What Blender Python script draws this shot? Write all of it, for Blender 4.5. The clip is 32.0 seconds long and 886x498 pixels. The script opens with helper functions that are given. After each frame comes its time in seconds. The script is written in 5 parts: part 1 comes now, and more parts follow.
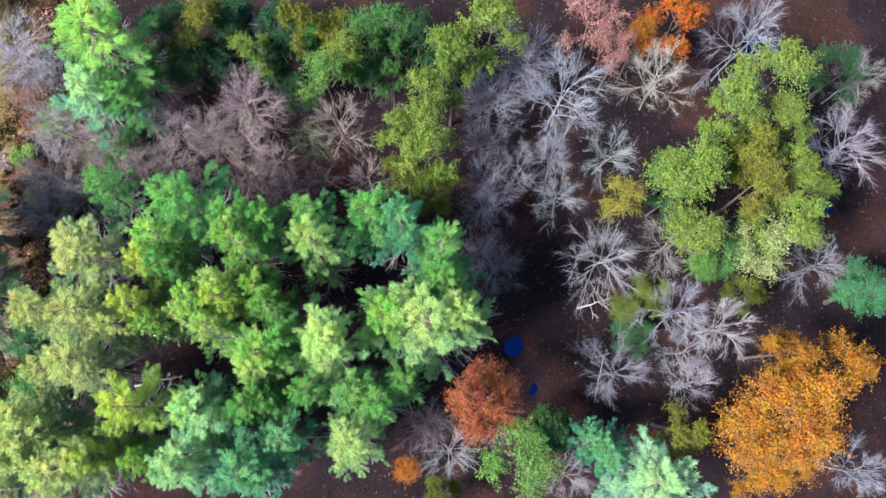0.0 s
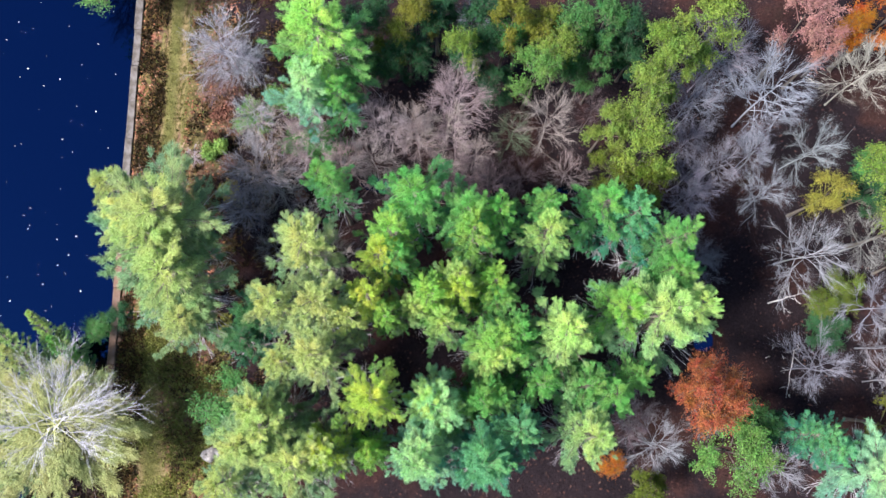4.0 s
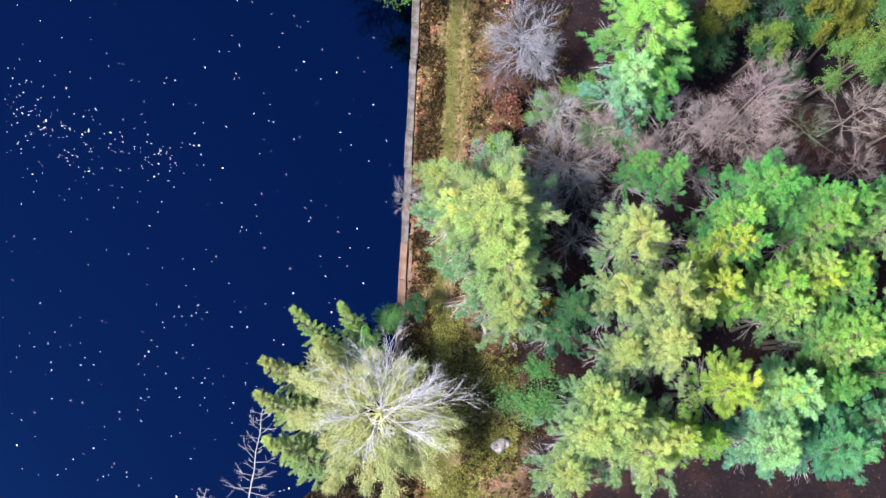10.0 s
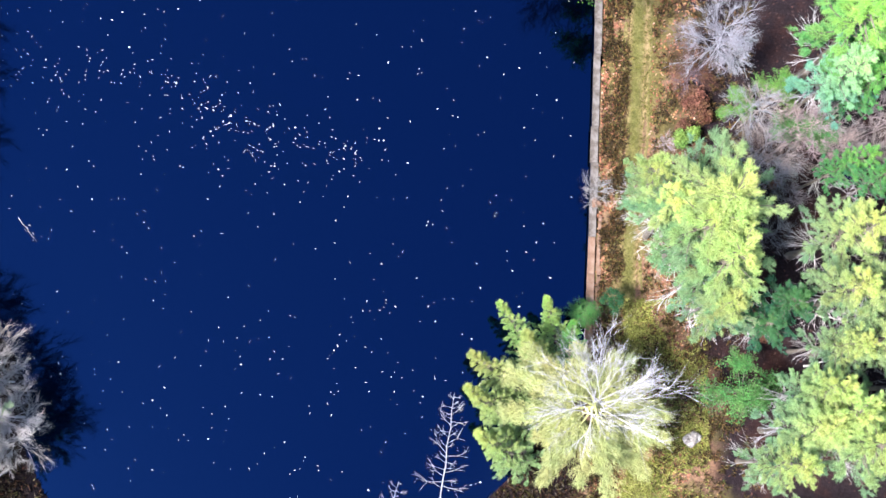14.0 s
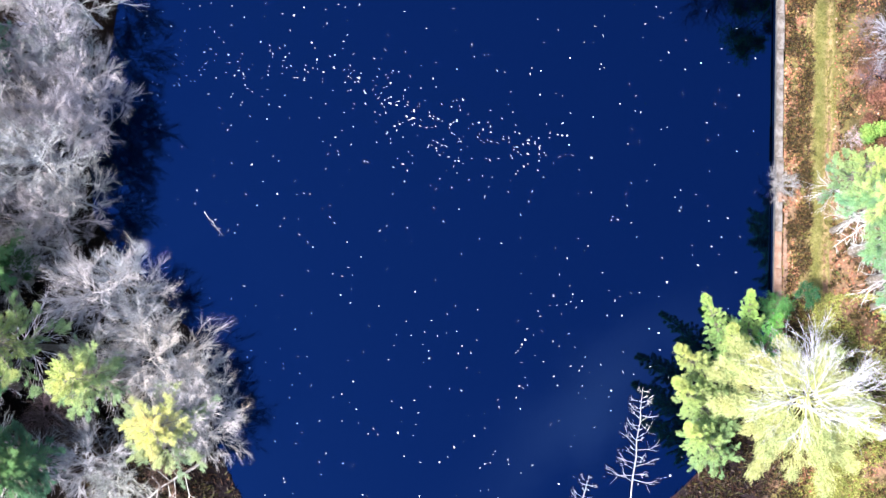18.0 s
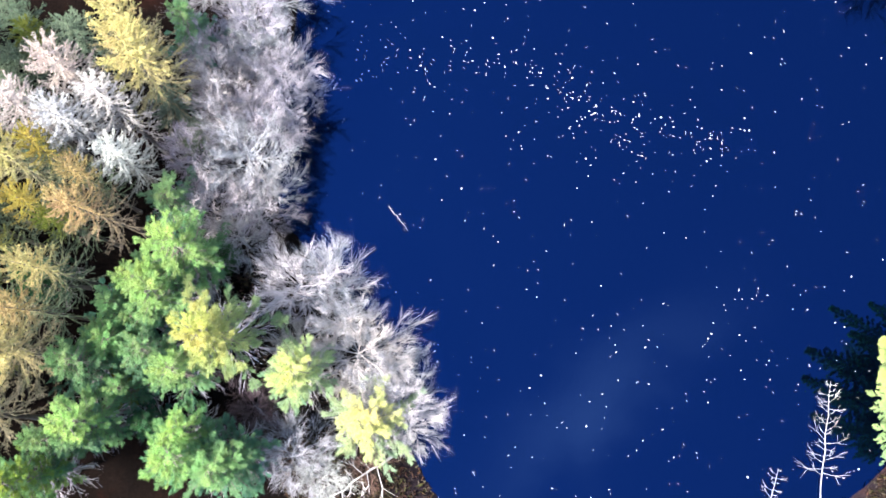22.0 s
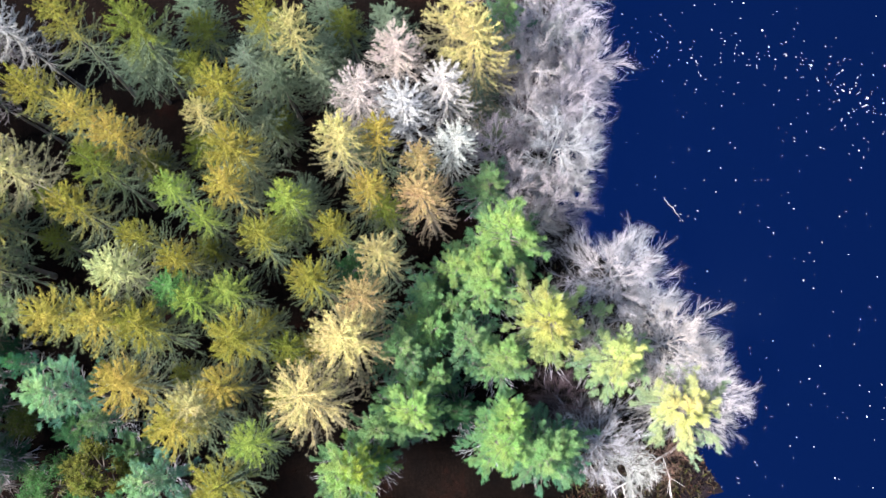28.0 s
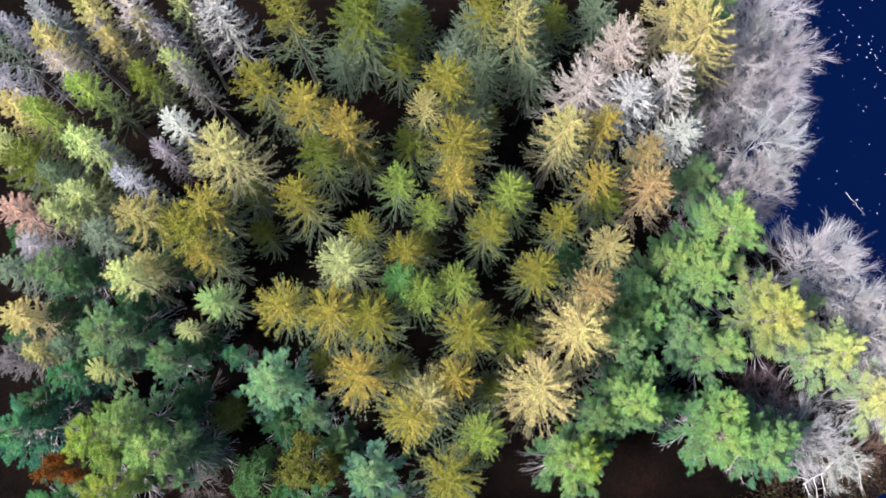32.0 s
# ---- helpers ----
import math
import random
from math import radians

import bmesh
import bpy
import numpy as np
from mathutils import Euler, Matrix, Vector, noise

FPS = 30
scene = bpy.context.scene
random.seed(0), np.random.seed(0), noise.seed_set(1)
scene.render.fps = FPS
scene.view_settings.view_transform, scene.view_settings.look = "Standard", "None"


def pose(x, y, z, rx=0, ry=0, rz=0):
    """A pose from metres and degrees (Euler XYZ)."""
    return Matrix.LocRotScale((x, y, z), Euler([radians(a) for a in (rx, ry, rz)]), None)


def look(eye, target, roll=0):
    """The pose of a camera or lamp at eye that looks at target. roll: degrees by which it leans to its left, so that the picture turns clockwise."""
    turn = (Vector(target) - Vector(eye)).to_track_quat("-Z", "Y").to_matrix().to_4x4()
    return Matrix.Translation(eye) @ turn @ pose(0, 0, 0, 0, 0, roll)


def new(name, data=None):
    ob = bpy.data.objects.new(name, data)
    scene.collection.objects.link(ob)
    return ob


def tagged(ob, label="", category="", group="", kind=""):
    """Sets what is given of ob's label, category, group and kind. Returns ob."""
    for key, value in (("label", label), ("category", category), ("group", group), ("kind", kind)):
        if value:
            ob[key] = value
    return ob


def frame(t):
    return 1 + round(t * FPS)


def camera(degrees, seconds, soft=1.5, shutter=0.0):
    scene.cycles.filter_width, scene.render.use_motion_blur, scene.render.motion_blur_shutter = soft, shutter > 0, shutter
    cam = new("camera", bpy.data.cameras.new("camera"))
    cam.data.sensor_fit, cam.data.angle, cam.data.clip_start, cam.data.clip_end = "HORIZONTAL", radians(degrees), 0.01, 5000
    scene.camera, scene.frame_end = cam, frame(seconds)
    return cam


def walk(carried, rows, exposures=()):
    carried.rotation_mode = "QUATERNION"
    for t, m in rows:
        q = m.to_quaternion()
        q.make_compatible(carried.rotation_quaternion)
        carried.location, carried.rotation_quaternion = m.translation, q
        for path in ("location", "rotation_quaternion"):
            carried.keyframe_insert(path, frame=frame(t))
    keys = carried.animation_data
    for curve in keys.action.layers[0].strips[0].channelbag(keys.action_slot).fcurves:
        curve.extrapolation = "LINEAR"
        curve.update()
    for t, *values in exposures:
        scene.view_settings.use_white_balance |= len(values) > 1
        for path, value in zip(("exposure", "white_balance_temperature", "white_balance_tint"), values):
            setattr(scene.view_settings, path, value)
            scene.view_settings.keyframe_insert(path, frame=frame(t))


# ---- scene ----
# camera: a drone that slides westwards at a steady pace, tipped 7 degrees north of straight down
cam = camera(40.94, 32.0, 1.5)


def along(t):
    return pose(-2.995 * t, -0.0844 * t - 0.00035 * t * t, 75.0 + 0.0599 * t, 7.186, 0.145, 0)


walk(cam, [(t, along(t)) for t in range(0, 33, 2)],
     [(0, 1.58), (3, 1.52), (6, 1.46), (10, 1.52), (13, 1.84), (19, 2.38), (22, 2.6), (25, 2.46), (28, 2.14), (32, 1.7)])

# ---- light: clear autumn sky, high soft sun from over the lake in the west ----
SUN_EL, SUN_AZ = 59.0, 248.0          # degrees; azimuth clockwise from north (+y)
world = bpy.data.worlds.new("sky")
scene.world = world
world.use_nodes = True
wn = world.node_tree.nodes
sky = wn.new("ShaderNodeTexSky")
sky.sky_type = "NISHITA"
sky.sun_disc = False
sky.dust_density = 0.3
sky.sun_elevation = radians(SUN_EL)
sky.sun_rotation = radians(SUN_AZ)
wn["Background"].inputs[1].default_value = 0.095


def link_math(how, a, b):
    m = wn.new("ShaderNodeMath")
    m.operation = how
    for sock, v in zip(m.inputs, (a, b)):
        if isinstance(v, (int, float)):
            sock.default_value = v
        else:
            world.node_tree.links.new(v, sock)
    return m.outputs[0]


# one thin wisp of cloud a little east of the zenith, drawn out from south-west to north-east
sky_way = wn.new("ShaderNodeTexCoord").outputs["Generated"]
parts_of_way = wn.new("ShaderNodeSeparateXYZ")
world.node_tree.links.new(sky_way, parts_of_way.inputs[0])
sx, sy, sz = parts_of_way.outputs
high = link_math("MAXIMUM", sz, 0.05)
su, sv = link_math("SUBTRACT", link_math("DIVIDE", sx, high), 0.13), link_math("DIVIDE", sy, high)
length_way = link_math("ADD", link_math("MULTIPLY", su, 0.77), link_math("MULTIPLY", sv, 0.64))
cross_way = link_math("SUBTRACT", link_math("MULTIPLY", sv, 0.77), link_math("MULTIPLY", su, 0.64))
wisp_noise = wn.new("ShaderNodeTexNoise")
wisp_noise.inputs["Scale"].default_value, wisp_noise.inputs["Detail"].default_value = 14.0, 5.0
world.node_tree.links.new(sky_way, wisp_noise.inputs["Vector"])
ragged_way = link_math("ADD", cross_way, link_math("MULTIPLY", link_math("SUBTRACT", wisp_noise.outputs[0], 0.5), 0.1))
near = link_math("ADD", link_math("POWER", link_math("ABSOLUTE", link_math("DIVIDE", length_way, 0.1), 0), 2.0), link_math("POWER", link_math("ABSOLUTE", link_math("DIVIDE", ragged_way, 0.03), 0), 2.0))
wisp = link_math("MULTIPLY", link_math("POWER", 2.718, link_math("MULTIPLY", near, -1.0)), wisp_noise.outputs[0])
cloud = wn.new("ShaderNodeMix")
cloud.data_type, cloud.blend_type = "RGBA", "ADD"
cloud.inputs[7].default_value = (9.0, 4.0, 2.2, 1)
world.node_tree.links.new(wisp, cloud.inputs[0])
world.node_tree.links.new(sky.outputs[0], cloud.inputs[6])
world.node_tree.links.new(cloud.outputs[2], wn["Background"].inputs[0])
sun_dir = Vector((math.sin(radians(SUN_AZ)) * math.cos(radians(SUN_EL)), math.cos(radians(SUN_AZ)) * math.cos(radians(SUN_EL)), math.sin(radians(SUN_EL))))
lamp = bpy.data.lights.new("sun", "SUN")
lamp.energy, lamp.angle, lamp.color = 4.0, radians(12.0), (1.0, 0.97, 0.93)
sun = new("sun", lamp)
sun.matrix_basis = look(sun_dir * 200, (0, 0, 0))


# ---- materials ----
def material(name):
    m = bpy.data.materials.new(name)
    m.use_nodes = True
    nt = m.node_tree
    return m, nt, nt.nodes["Principled BSDF"]


def node(nt, kind, **inputs):
    n = nt.nodes.new(kind)
    for k, v in inputs.items():
        n.inputs[k.replace("_", " ")].default_value = v
    return n


def ramp(nt, fac, stops):
    r = nt.nodes.new("ShaderNodeValToRGB")
    while len(r.color_ramp.elements) < len(stops):
        r.color_ramp.elements.new(0.5)
    for e, (p, c) in zip(r.color_ramp.elements, stops):
        e.position, e.color = p, (*c, 1)
    nt.links.new(fac, r.inputs[0])
    return r.outputs[0]


def mixed(nt, fac, a, b, how="MIX"):
    m = nt.nodes.new("ShaderNodeMix")
    m.data_type, m.blend_type = "RGBA", how
    for sock, v in ((m.inputs[0], fac), (m.inputs[6], a), (m.inputs[7], b)):
        if isinstance(v, bpy.types.NodeSocket):
            nt.links.new(v, sock)
        elif isinstance(v, (int, float)):
            sock.default_value = v
        else:
            sock.default_value = (*v, 1)
    return m.outputs[2]


def noise_tex(nt, scale, detail=4.0, rough=0.6, coord="Object"):
    tc = nt.nodes.new("ShaderNodeTexCoord")
    n = node(nt, "ShaderNodeTexNoise", Scale=scale, Detail=detail, Roughness=rough)
    nt.links.new(tc.outputs[coord], n.inputs["Vector"])
    return n.outputs[0]


def bump(nt, bsdf, height, strength, distance=0.05):
    b = node(nt, "ShaderNodeBump", Strength=strength, Distance=distance)
    nt.links.new(height, b.inputs["Height"])
    nt.links.new(b.outputs[0], bsdf.inputs["Normal"])


def leaf_material(name, through_light=0.3, spread=0.35):
    """Foliage in the tree's own colour, each leaf a little apart from the next, letting some light through."""
    m, nt, bsdf = material(name)
    info = nt.nodes.new("ShaderNodeObjectInfo")
    geo = nt.nodes.new("ShaderNodeNewGeometry")
    hsv = nt.nodes.new("ShaderNodeHueSaturation")
    nt.links.new(info.outputs["Color"], hsv.inputs["Color"])
    value = node(nt, "ShaderNodeMapRange", From_Min=0.0, From_Max=1.0, To_Min=1.0 - spread, To_Max=1.0 + spread)
    nt.links.new(geo.outputs["Random Per Island"], value.inputs[0])
    nt.links.new(value.outputs[0], hsv.inputs["Value"])
    hue = node(nt, "ShaderNodeMapRange", From_Min=0.3, From_Max=0.7, To_Min=0.475, To_Max=0.525)
    nt.links.new(noise_tex(nt, 0.9, 2.0), hue.inputs[0])
    nt.links.new(hue.outputs[0], hsv.inputs["Hue"])
    bsdf.inputs["Roughness"].default_value = 0.75
    bsdf.inputs["Specular IOR Level"].default_value = 0.2
    nt.links.new(hsv.outputs[0], bsdf.inputs["Base Color"])
    tr = nt.nodes.new("ShaderNodeBsdfTranslucent")
    nt.links.new(hsv.outputs[0], tr.inputs[0])
    mix = nt.nodes.new("ShaderNodeMixShader")
    mix.inputs[0].default_value = through_light
    nt.links.new(bsdf.outputs[0], mix.inputs[1])
    nt.links.new(tr.outputs[0], mix.inputs[2])
    nt.links.new(mix.outputs[0], nt.nodes["Material Output"].inputs[0])
    return m


def twig_material(name):
    """Bare wood in the tree's own colour."""
    m, nt, bsdf = material(name)
    info = nt.nodes.new("ShaderNodeObjectInfo")
    geo = nt.nodes.new("ShaderNodeNewGeometry")
    c = mixed(nt, noise_tex(nt, 3.0), (0.55, 0.55, 0.55), (1.2, 1.2, 1.2))
    c = mixed(nt, 1.0, c, info.outputs["Color"], "MULTIPLY")
    v = ramp(nt, geo.outputs["Random Per Island"], [(0.0, (0.65, 0.62, 0.64)), (1.0, (1.15, 1.12, 1.1))])
    c = mixed(nt, 1.0, c, v, "MULTIPLY")
    nt.links.new(c, bsdf.inputs["Base Color"])
    bsdf.inputs["Roughness"].default_value = 0.85
    bsdf.inputs["Specular IOR Level"].default_value = 0.2
    return m


def plain(name, stops, scale=4.0, rough=0.85, bump_strength=0.4, detail=6.0):
    m, nt, bsdf = material(name)
    n = noise_tex(nt, scale, detail, 0.65)
    nt.links.new(ramp(nt, n, stops), bsdf.inputs["Base Color"])
    bsdf.inputs["Roughness"].default_value = rough
    bump(nt, bsdf, noise_tex(nt, scale * 6, 5.0), bump_strength)
    return m


NEEDLES = leaf_material("needles", 0.35, 0.26)
LEAVES = leaf_material("leaves", 0.35, 0.5)
TWIGS = twig_material("bare_wood")
BARK = plain("bark", [(0.25, (0.06, 0.048, 0.04)), (0.58, (0.16, 0.13, 0.11)), (0.8, (0.32, 0.28, 0.25))], 2.5)
ROCK = plain("granite", [(0.3, (0.08, 0.07, 0.065)), (0.5, (0.26, 0.23, 0.225)), (0.7, (0.5, 0.47, 0.46))], 3.0)


def ground_material():
    """Leaf litter, under the larches near black with painted-in shade; the attribute 'bank' blends in the grassy,
    leaf-strewn top of the dam.
    """
    m, nt, bsdf = material("leaf_litter")
    base = ramp(nt, noise_tex(nt, 0.22, 5.0, 0.6), [(0.3, (0.014, 0.011, 0.014)), (0.5, (0.021, 0.015, 0.018)), (0.6, (0.04, 0.02, 0.019)), (0.75, (0.024, 0.02, 0.016))])
    # deep shade of the western wood, put into the floor's colour
    floor_shade = ramp(nt, noise_tex(nt, 0.3, 5.0, 0.6), [(0.3, (0.003, 0.0025, 0.0025)), (0.6, (0.006, 0.004, 0.0035)), (0.75, (0.012, 0.005, 0.004))])
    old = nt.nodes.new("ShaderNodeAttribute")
    old.attribute_name = "larch_shade"
    base = mixed(nt, old.outputs["Fac"], base, floor_shade)
    fine = ramp(nt, noise_tex(nt, 5.0, 8.0, 0.8), [(0.3, (0.35, 0.33, 0.35)), (0.55, (1.0, 1.0, 1.0)), (0.72, (2.4, 2.0, 1.7))])
    grassy = ramp(nt, noise_tex(nt, 0.45, 6.0, 0.7), [(0.32, (0.08, 0.06, 0.03)), (0.44, (0.15, 0.125, 0.05)), (0.52, (0.18, 0.115, 0.075)), (0.6, (0.21, 0.12, 0.082)), (0.72, (0.13, 0.085, 0.055))])
    at = nt.nodes.new("ShaderNodeAttribute")
    at.attribute_name = "bank"
    base = mixed(nt, at.outputs["Fac"], base, grassy)
    fine = ramp(nt, noise_tex(nt, 7.0, 8.0, 0.8), [(0.3, (0.4, 0.4, 0.4)), (0.55, (1.0, 1.0, 1.0)), (0.72, (1.8, 1.7, 1.6))])
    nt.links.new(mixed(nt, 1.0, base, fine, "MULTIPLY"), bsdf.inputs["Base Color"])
    bsdf.inputs["Roughness"].default_value = 0.95
    bsdf.inputs["Specular IOR Level"].default_value = 0.0
    bump(nt, bsdf, noise_tex(nt, 8.0, 8.0, 0.8), 0.8, 0.1)
    return m


def water_material():
    m, nt, bsdf = material("lake_water")
    bsdf.inputs["Base Color"].default_value = (0.0001, 0.0003, 0.001, 1)
    bsdf.inputs["Roughness"].default_value = 0.03
    bsdf.inputs["IOR"].default_value = 1.33
    bsdf.inputs["Specular IOR Level"].default_value = 0.0
    g = nt.nodes.new("ShaderNodeBsdfGlossy")
    g.inputs["Color"].default_value = (0.05, 0.24, 0.95, 1)
    g.inputs["Roughness"].default_value = 0.04
    b = node(nt, "ShaderNodeBump", Strength=0.03, Distance=0.03)
    nt.links.new(noise_tex(nt, 1.2, 3.0), b.inputs["Height"])
    nt.links.new(b.outputs[0], g.inputs["Normal"])
    mix = nt.nodes.new("ShaderNodeMixShader")
    mix.inputs[0].default_value = 0.095
    nt.links.new(bsdf.outputs[0], mix.inputs[1])
    nt.links.new(g.outputs[0], mix.inputs[2])
    nt.links.new(mix.outputs[0], nt.nodes["Material Output"].inputs[0])
    return m


GROUND, WATER = ground_material(), water_material()

# ---- the ground, the lake and the dam ----
rng = np.random.default_rng(7)


def smooth(a, b, x):
    s = np.clip((x - a) / (b - a), 0, 1)
    return s * s * (3 - 2 * s)


def dam_x(y):
    """The lake side of the dam's wall."""
    return -33.1 + 0.046 * (y - 4)


def west_shore(y):
    """The lake's western shore, a wooded bank with a blunt point in the south."""
    return np.interp(y, [-60, -30, -12, -8.5, -7, -4, -1, 2, 5, 8, 10, 14, 20, 28, 40, 80],
                     [-95, -88, -76, -66.5, -67.5, -69, -68.5, -70, -72.5, -75.5, -77, -77.5, -76.5, -75.5, -77, -84])


def south_east_shore(x):
    """The shore that runs west from the foot of the dam."""
    return np.interp(x, [-60, -50, -45, -41, -39.5, -38, -36.4, -34.5, -33.2, -32], [-70, -30, -11, -9.0, -8.0, -6.6, -3.0, 0.4, 2.5, 3])


def lake_depth(x, y):
    """Positive inside the lake, in metres from its edge."""
    d = np.minimum(x - west_shore(y), dam_x(y) - x)
    return np.minimum(d, (y - south_east_shore(x)) * 0.8)


def ripple(x, y, s):
    return (np.sin(x * s * 1.3 + 2 * np.sin(y * s * 0.7)) + np.sin(y * s * 1.7 + 1.5 * np.sin(x * s * 0.9 + 1))) * 0.5


POOLS = ((4.3, 3.2, 0.75, 0.8), (20.5, 22.5, 1.6, 1.6), (-16.2, 13.3, 1.6, 0.5), (24, 12, 1.2, 0.8), (5.4, 0.6, 0.4, 0.6), (-4, 13.0, 1.4, 0.4))


def ground_z(x, y):
    d = lake_depth(x, y)
    z = 0.55 + 0.16 * ripple(x, y, 0.5) + 0.07 * ripple(x + 9, y, 1.7)
    z = z + 0.25 * smooth(-34, -31, x) * smooth(-26, -29, x)
    for px, py, rx, ry in POOLS:
        z = z - 1.0 * np.exp(-((x - px) / rx) ** 2 - ((y - py) / ry) ** 2)
    gap = dam_x(y) - x      # the lake bed drops away at the wall
    z = np.where((np.abs(gap) < 1.3) & (y > 2.0), np.minimum(z, 0.62), z)
    d = np.where((gap < 3) & (y > 2.0), np.where(gap > -0.35, 3.0, -3.0), d)
    return np.where(d > 0, 0.25 - 1.6 * smooth(-0.1, 1.6, d), np.where(d > -1.2, 0.25 + (z - 0.25) * smooth(0, 1.2, -d), z))


def mesh_of(name, verts, faces, mats, smooth_shade=False, index=None):
    me = bpy.data.meshes.new(name)
    me.from_pydata([tuple(v) for v in verts] if not isinstance(verts, np.ndarray) else verts.tolist(), [], faces if isinstance(faces, list) else faces.tolist())
    for m in mats:
        me.materials.append(m)
    if index is not None:
        me.polygons.foreach_set("material_index", np.asarray(index, dtype=np.int32))
    if smooth_shade:
        me.polygons.foreach_set("use_smooth", np.ones(len(me.polygons), dtype=bool))
    me.update()
    return me


def grid(xs, ys, zf):
    gx, gy = np.meshgrid(xs, ys)
    v = np.stack([gx.ravel(), gy.ravel(), zf(gx, gy).ravel()], 1)
    n = len(xs)
    i = (np.arange(len(ys) - 1)[:, None] * n + np.arange(n - 1)[None, :]).ravel()
    return v, np.stack([i, i + 1, i + n + 1, i + n], 1)


far = [-3000, -1200, -500, -250, -180]
xs = np.array(far[:5] + list(np.arange(-150, 50.1, 0.5)) + [80, 150, 350, 1000, 3000])
ys = np.array([-3000, -1200, -400, -150, -70] + list(np.arange(-40, 60.1, 0.5)) + [80, 150, 400, 1200, 3000])
gv, gf = grid(xs, ys, ground_z)
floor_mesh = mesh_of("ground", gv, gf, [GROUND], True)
edge = dam_x(gv[:, 1]) + 6.0 + 1.0 * ripple(gv[:, 0], gv[:, 1], 1.3) + 2.5 * smooth(5, -3, gv[:, 1])
bank = smooth(-0.6, 0.2, gv[:, 0] - dam_x(gv[:, 1])) * smooth(1.0, -1.2, gv[:, 0] - edge) * (np.abs(gv[:, 1]) < 60)
floor_mesh.attributes.new("bank", "FLOAT", "POINT").data.foreach_set("value", bank.astype(np.float32))
# marks where the floor's colour is darkened for the larches' shade
floor_mesh.attributes.new("larch_shade", "FLOAT", "POINT").data.foreach_set("value", smooth(-66, -72, gv[:, 0]).astype(np.float32))
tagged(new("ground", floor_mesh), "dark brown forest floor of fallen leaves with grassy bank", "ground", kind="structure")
wx, wy = np.array([-900.0, 300]), np.array([-900.0, 900])
tagged(new("water", mesh_of("water", *grid(wx, wy, lambda a, b: a * 0), [WATER])), "still deep blue lake mirroring a clear sky", "lake", kind="structure")


# ---- trees: meshes shared by all trees of a kind ----
def unit(v):
    return v / np.maximum(np.linalg.norm(v, axis=-1, keepdims=True), 1e-9)


class Builder:
    """Collects rods and blades for one part; slot 0 is wood, slot 1 foliage."""

    def __init__(self):
        self.v, self.f, self.m, self.n = [], [], [], 0

    def rods(self, a, b, ra, rb, slot=0):
        """Three-sided tapered rods from a to b (arrays of points)."""
        a, b = np.atleast_2d(a), np.atleast_2d(b)
        k = len(a)
        ra, rb = np.broadcast_to(ra, (k,))[:, None, None], np.broadcast_to(rb, (k,))[:, None, None]
        d = unit(b - a)
        ref = np.where(np.abs(d[:, 2:3]) < 0.9, np.array([[0, 0, 1.0]]), np.array([[1.0, 0, 0]]))
        s = unit(np.cross(d, ref))
        u = np.cross(d, s)
        ang = np.array([0, 2.094, 4.189])
        ring = np.cos(ang)[None, :, None] * s[:, None, :] + np.sin(ang)[None, :, None] * u[:, None, :]
        v = np.concatenate([a[:, None, :] + ring * ra, b[:, None, :] + ring * rb], 1)
        base = self.n + np.arange(k)[:, None, None] * 6
        tri = np.array([[0, 1, 4], [0, 4, 3], [1, 2, 5], [1, 5, 4], [2, 0, 3], [2, 3, 5]])
        self.v.append(v.reshape(-1, 3))
        self.f.append((base + tri[None]).reshape(-1, 3))
        self.m.append(np.full(k * 6, slot))
        self.n += k * 6

    def blades(self, c, d, n, length, width, spread, slot=1, loose=0.2):
        """n thin three-cornered blades at each of the points c, fanning about the ways d."""
        c, d = np.repeat(c, n, 0), np.repeat(d, n, 0)
        k = len(c)
        w = unit(d + spread * rng.normal(size=(k, 3)))
        side = unit(np.cross(w, rng.normal(size=(k, 3))))
        ln = length * rng.uniform(0.6, 1.3, (k, 1))
        c = c + rng.normal(size=(k, 3)) * length * loose
        v = np.stack([c - side * width, c + side * width, c + w * ln], 1)
        self.v.append(v.reshape(-1, 3))
        self.f.append(self.n + np.arange(k * 3).reshape(-1, 3))
        self.m.append(np.full(k, slot))
        self.n += k * 3

    def leaves(self, c, nrm, size, slot=1):
        """Small pointed four-cornered leaves at c."""
        k = len(c)
        nrm = unit(nrm)
        s = unit(np.cross(nrm, rng.normal(size=(k, 3))))
        t = np.cross(nrm, s)
        z = size * rng.uniform(0.6, 1.3, (k, 1))
        v = np.stack([c - s * z, c - t * z * 0.6 + nrm * z * 0.15, c + s * z, c + t * z * 0.6 + nrm * z * 0.15], 1)
        q = self.n + np.arange(k)[:, None] * 4
        self.v.append(v.reshape(-1, 3))
        self.f.append(np.concatenate([q + np.array([[0, 1, 2]]), q + np.array([[0, 2, 3]])]))
        self.m.append(np.full(k * 2, slot))
        self.n += k * 4

    def mesh(self, name, mats):
        return mesh_of(name, np.concatenate(self.v), np.concatenate(self.f), mats, False, np.concatenate(self.m))


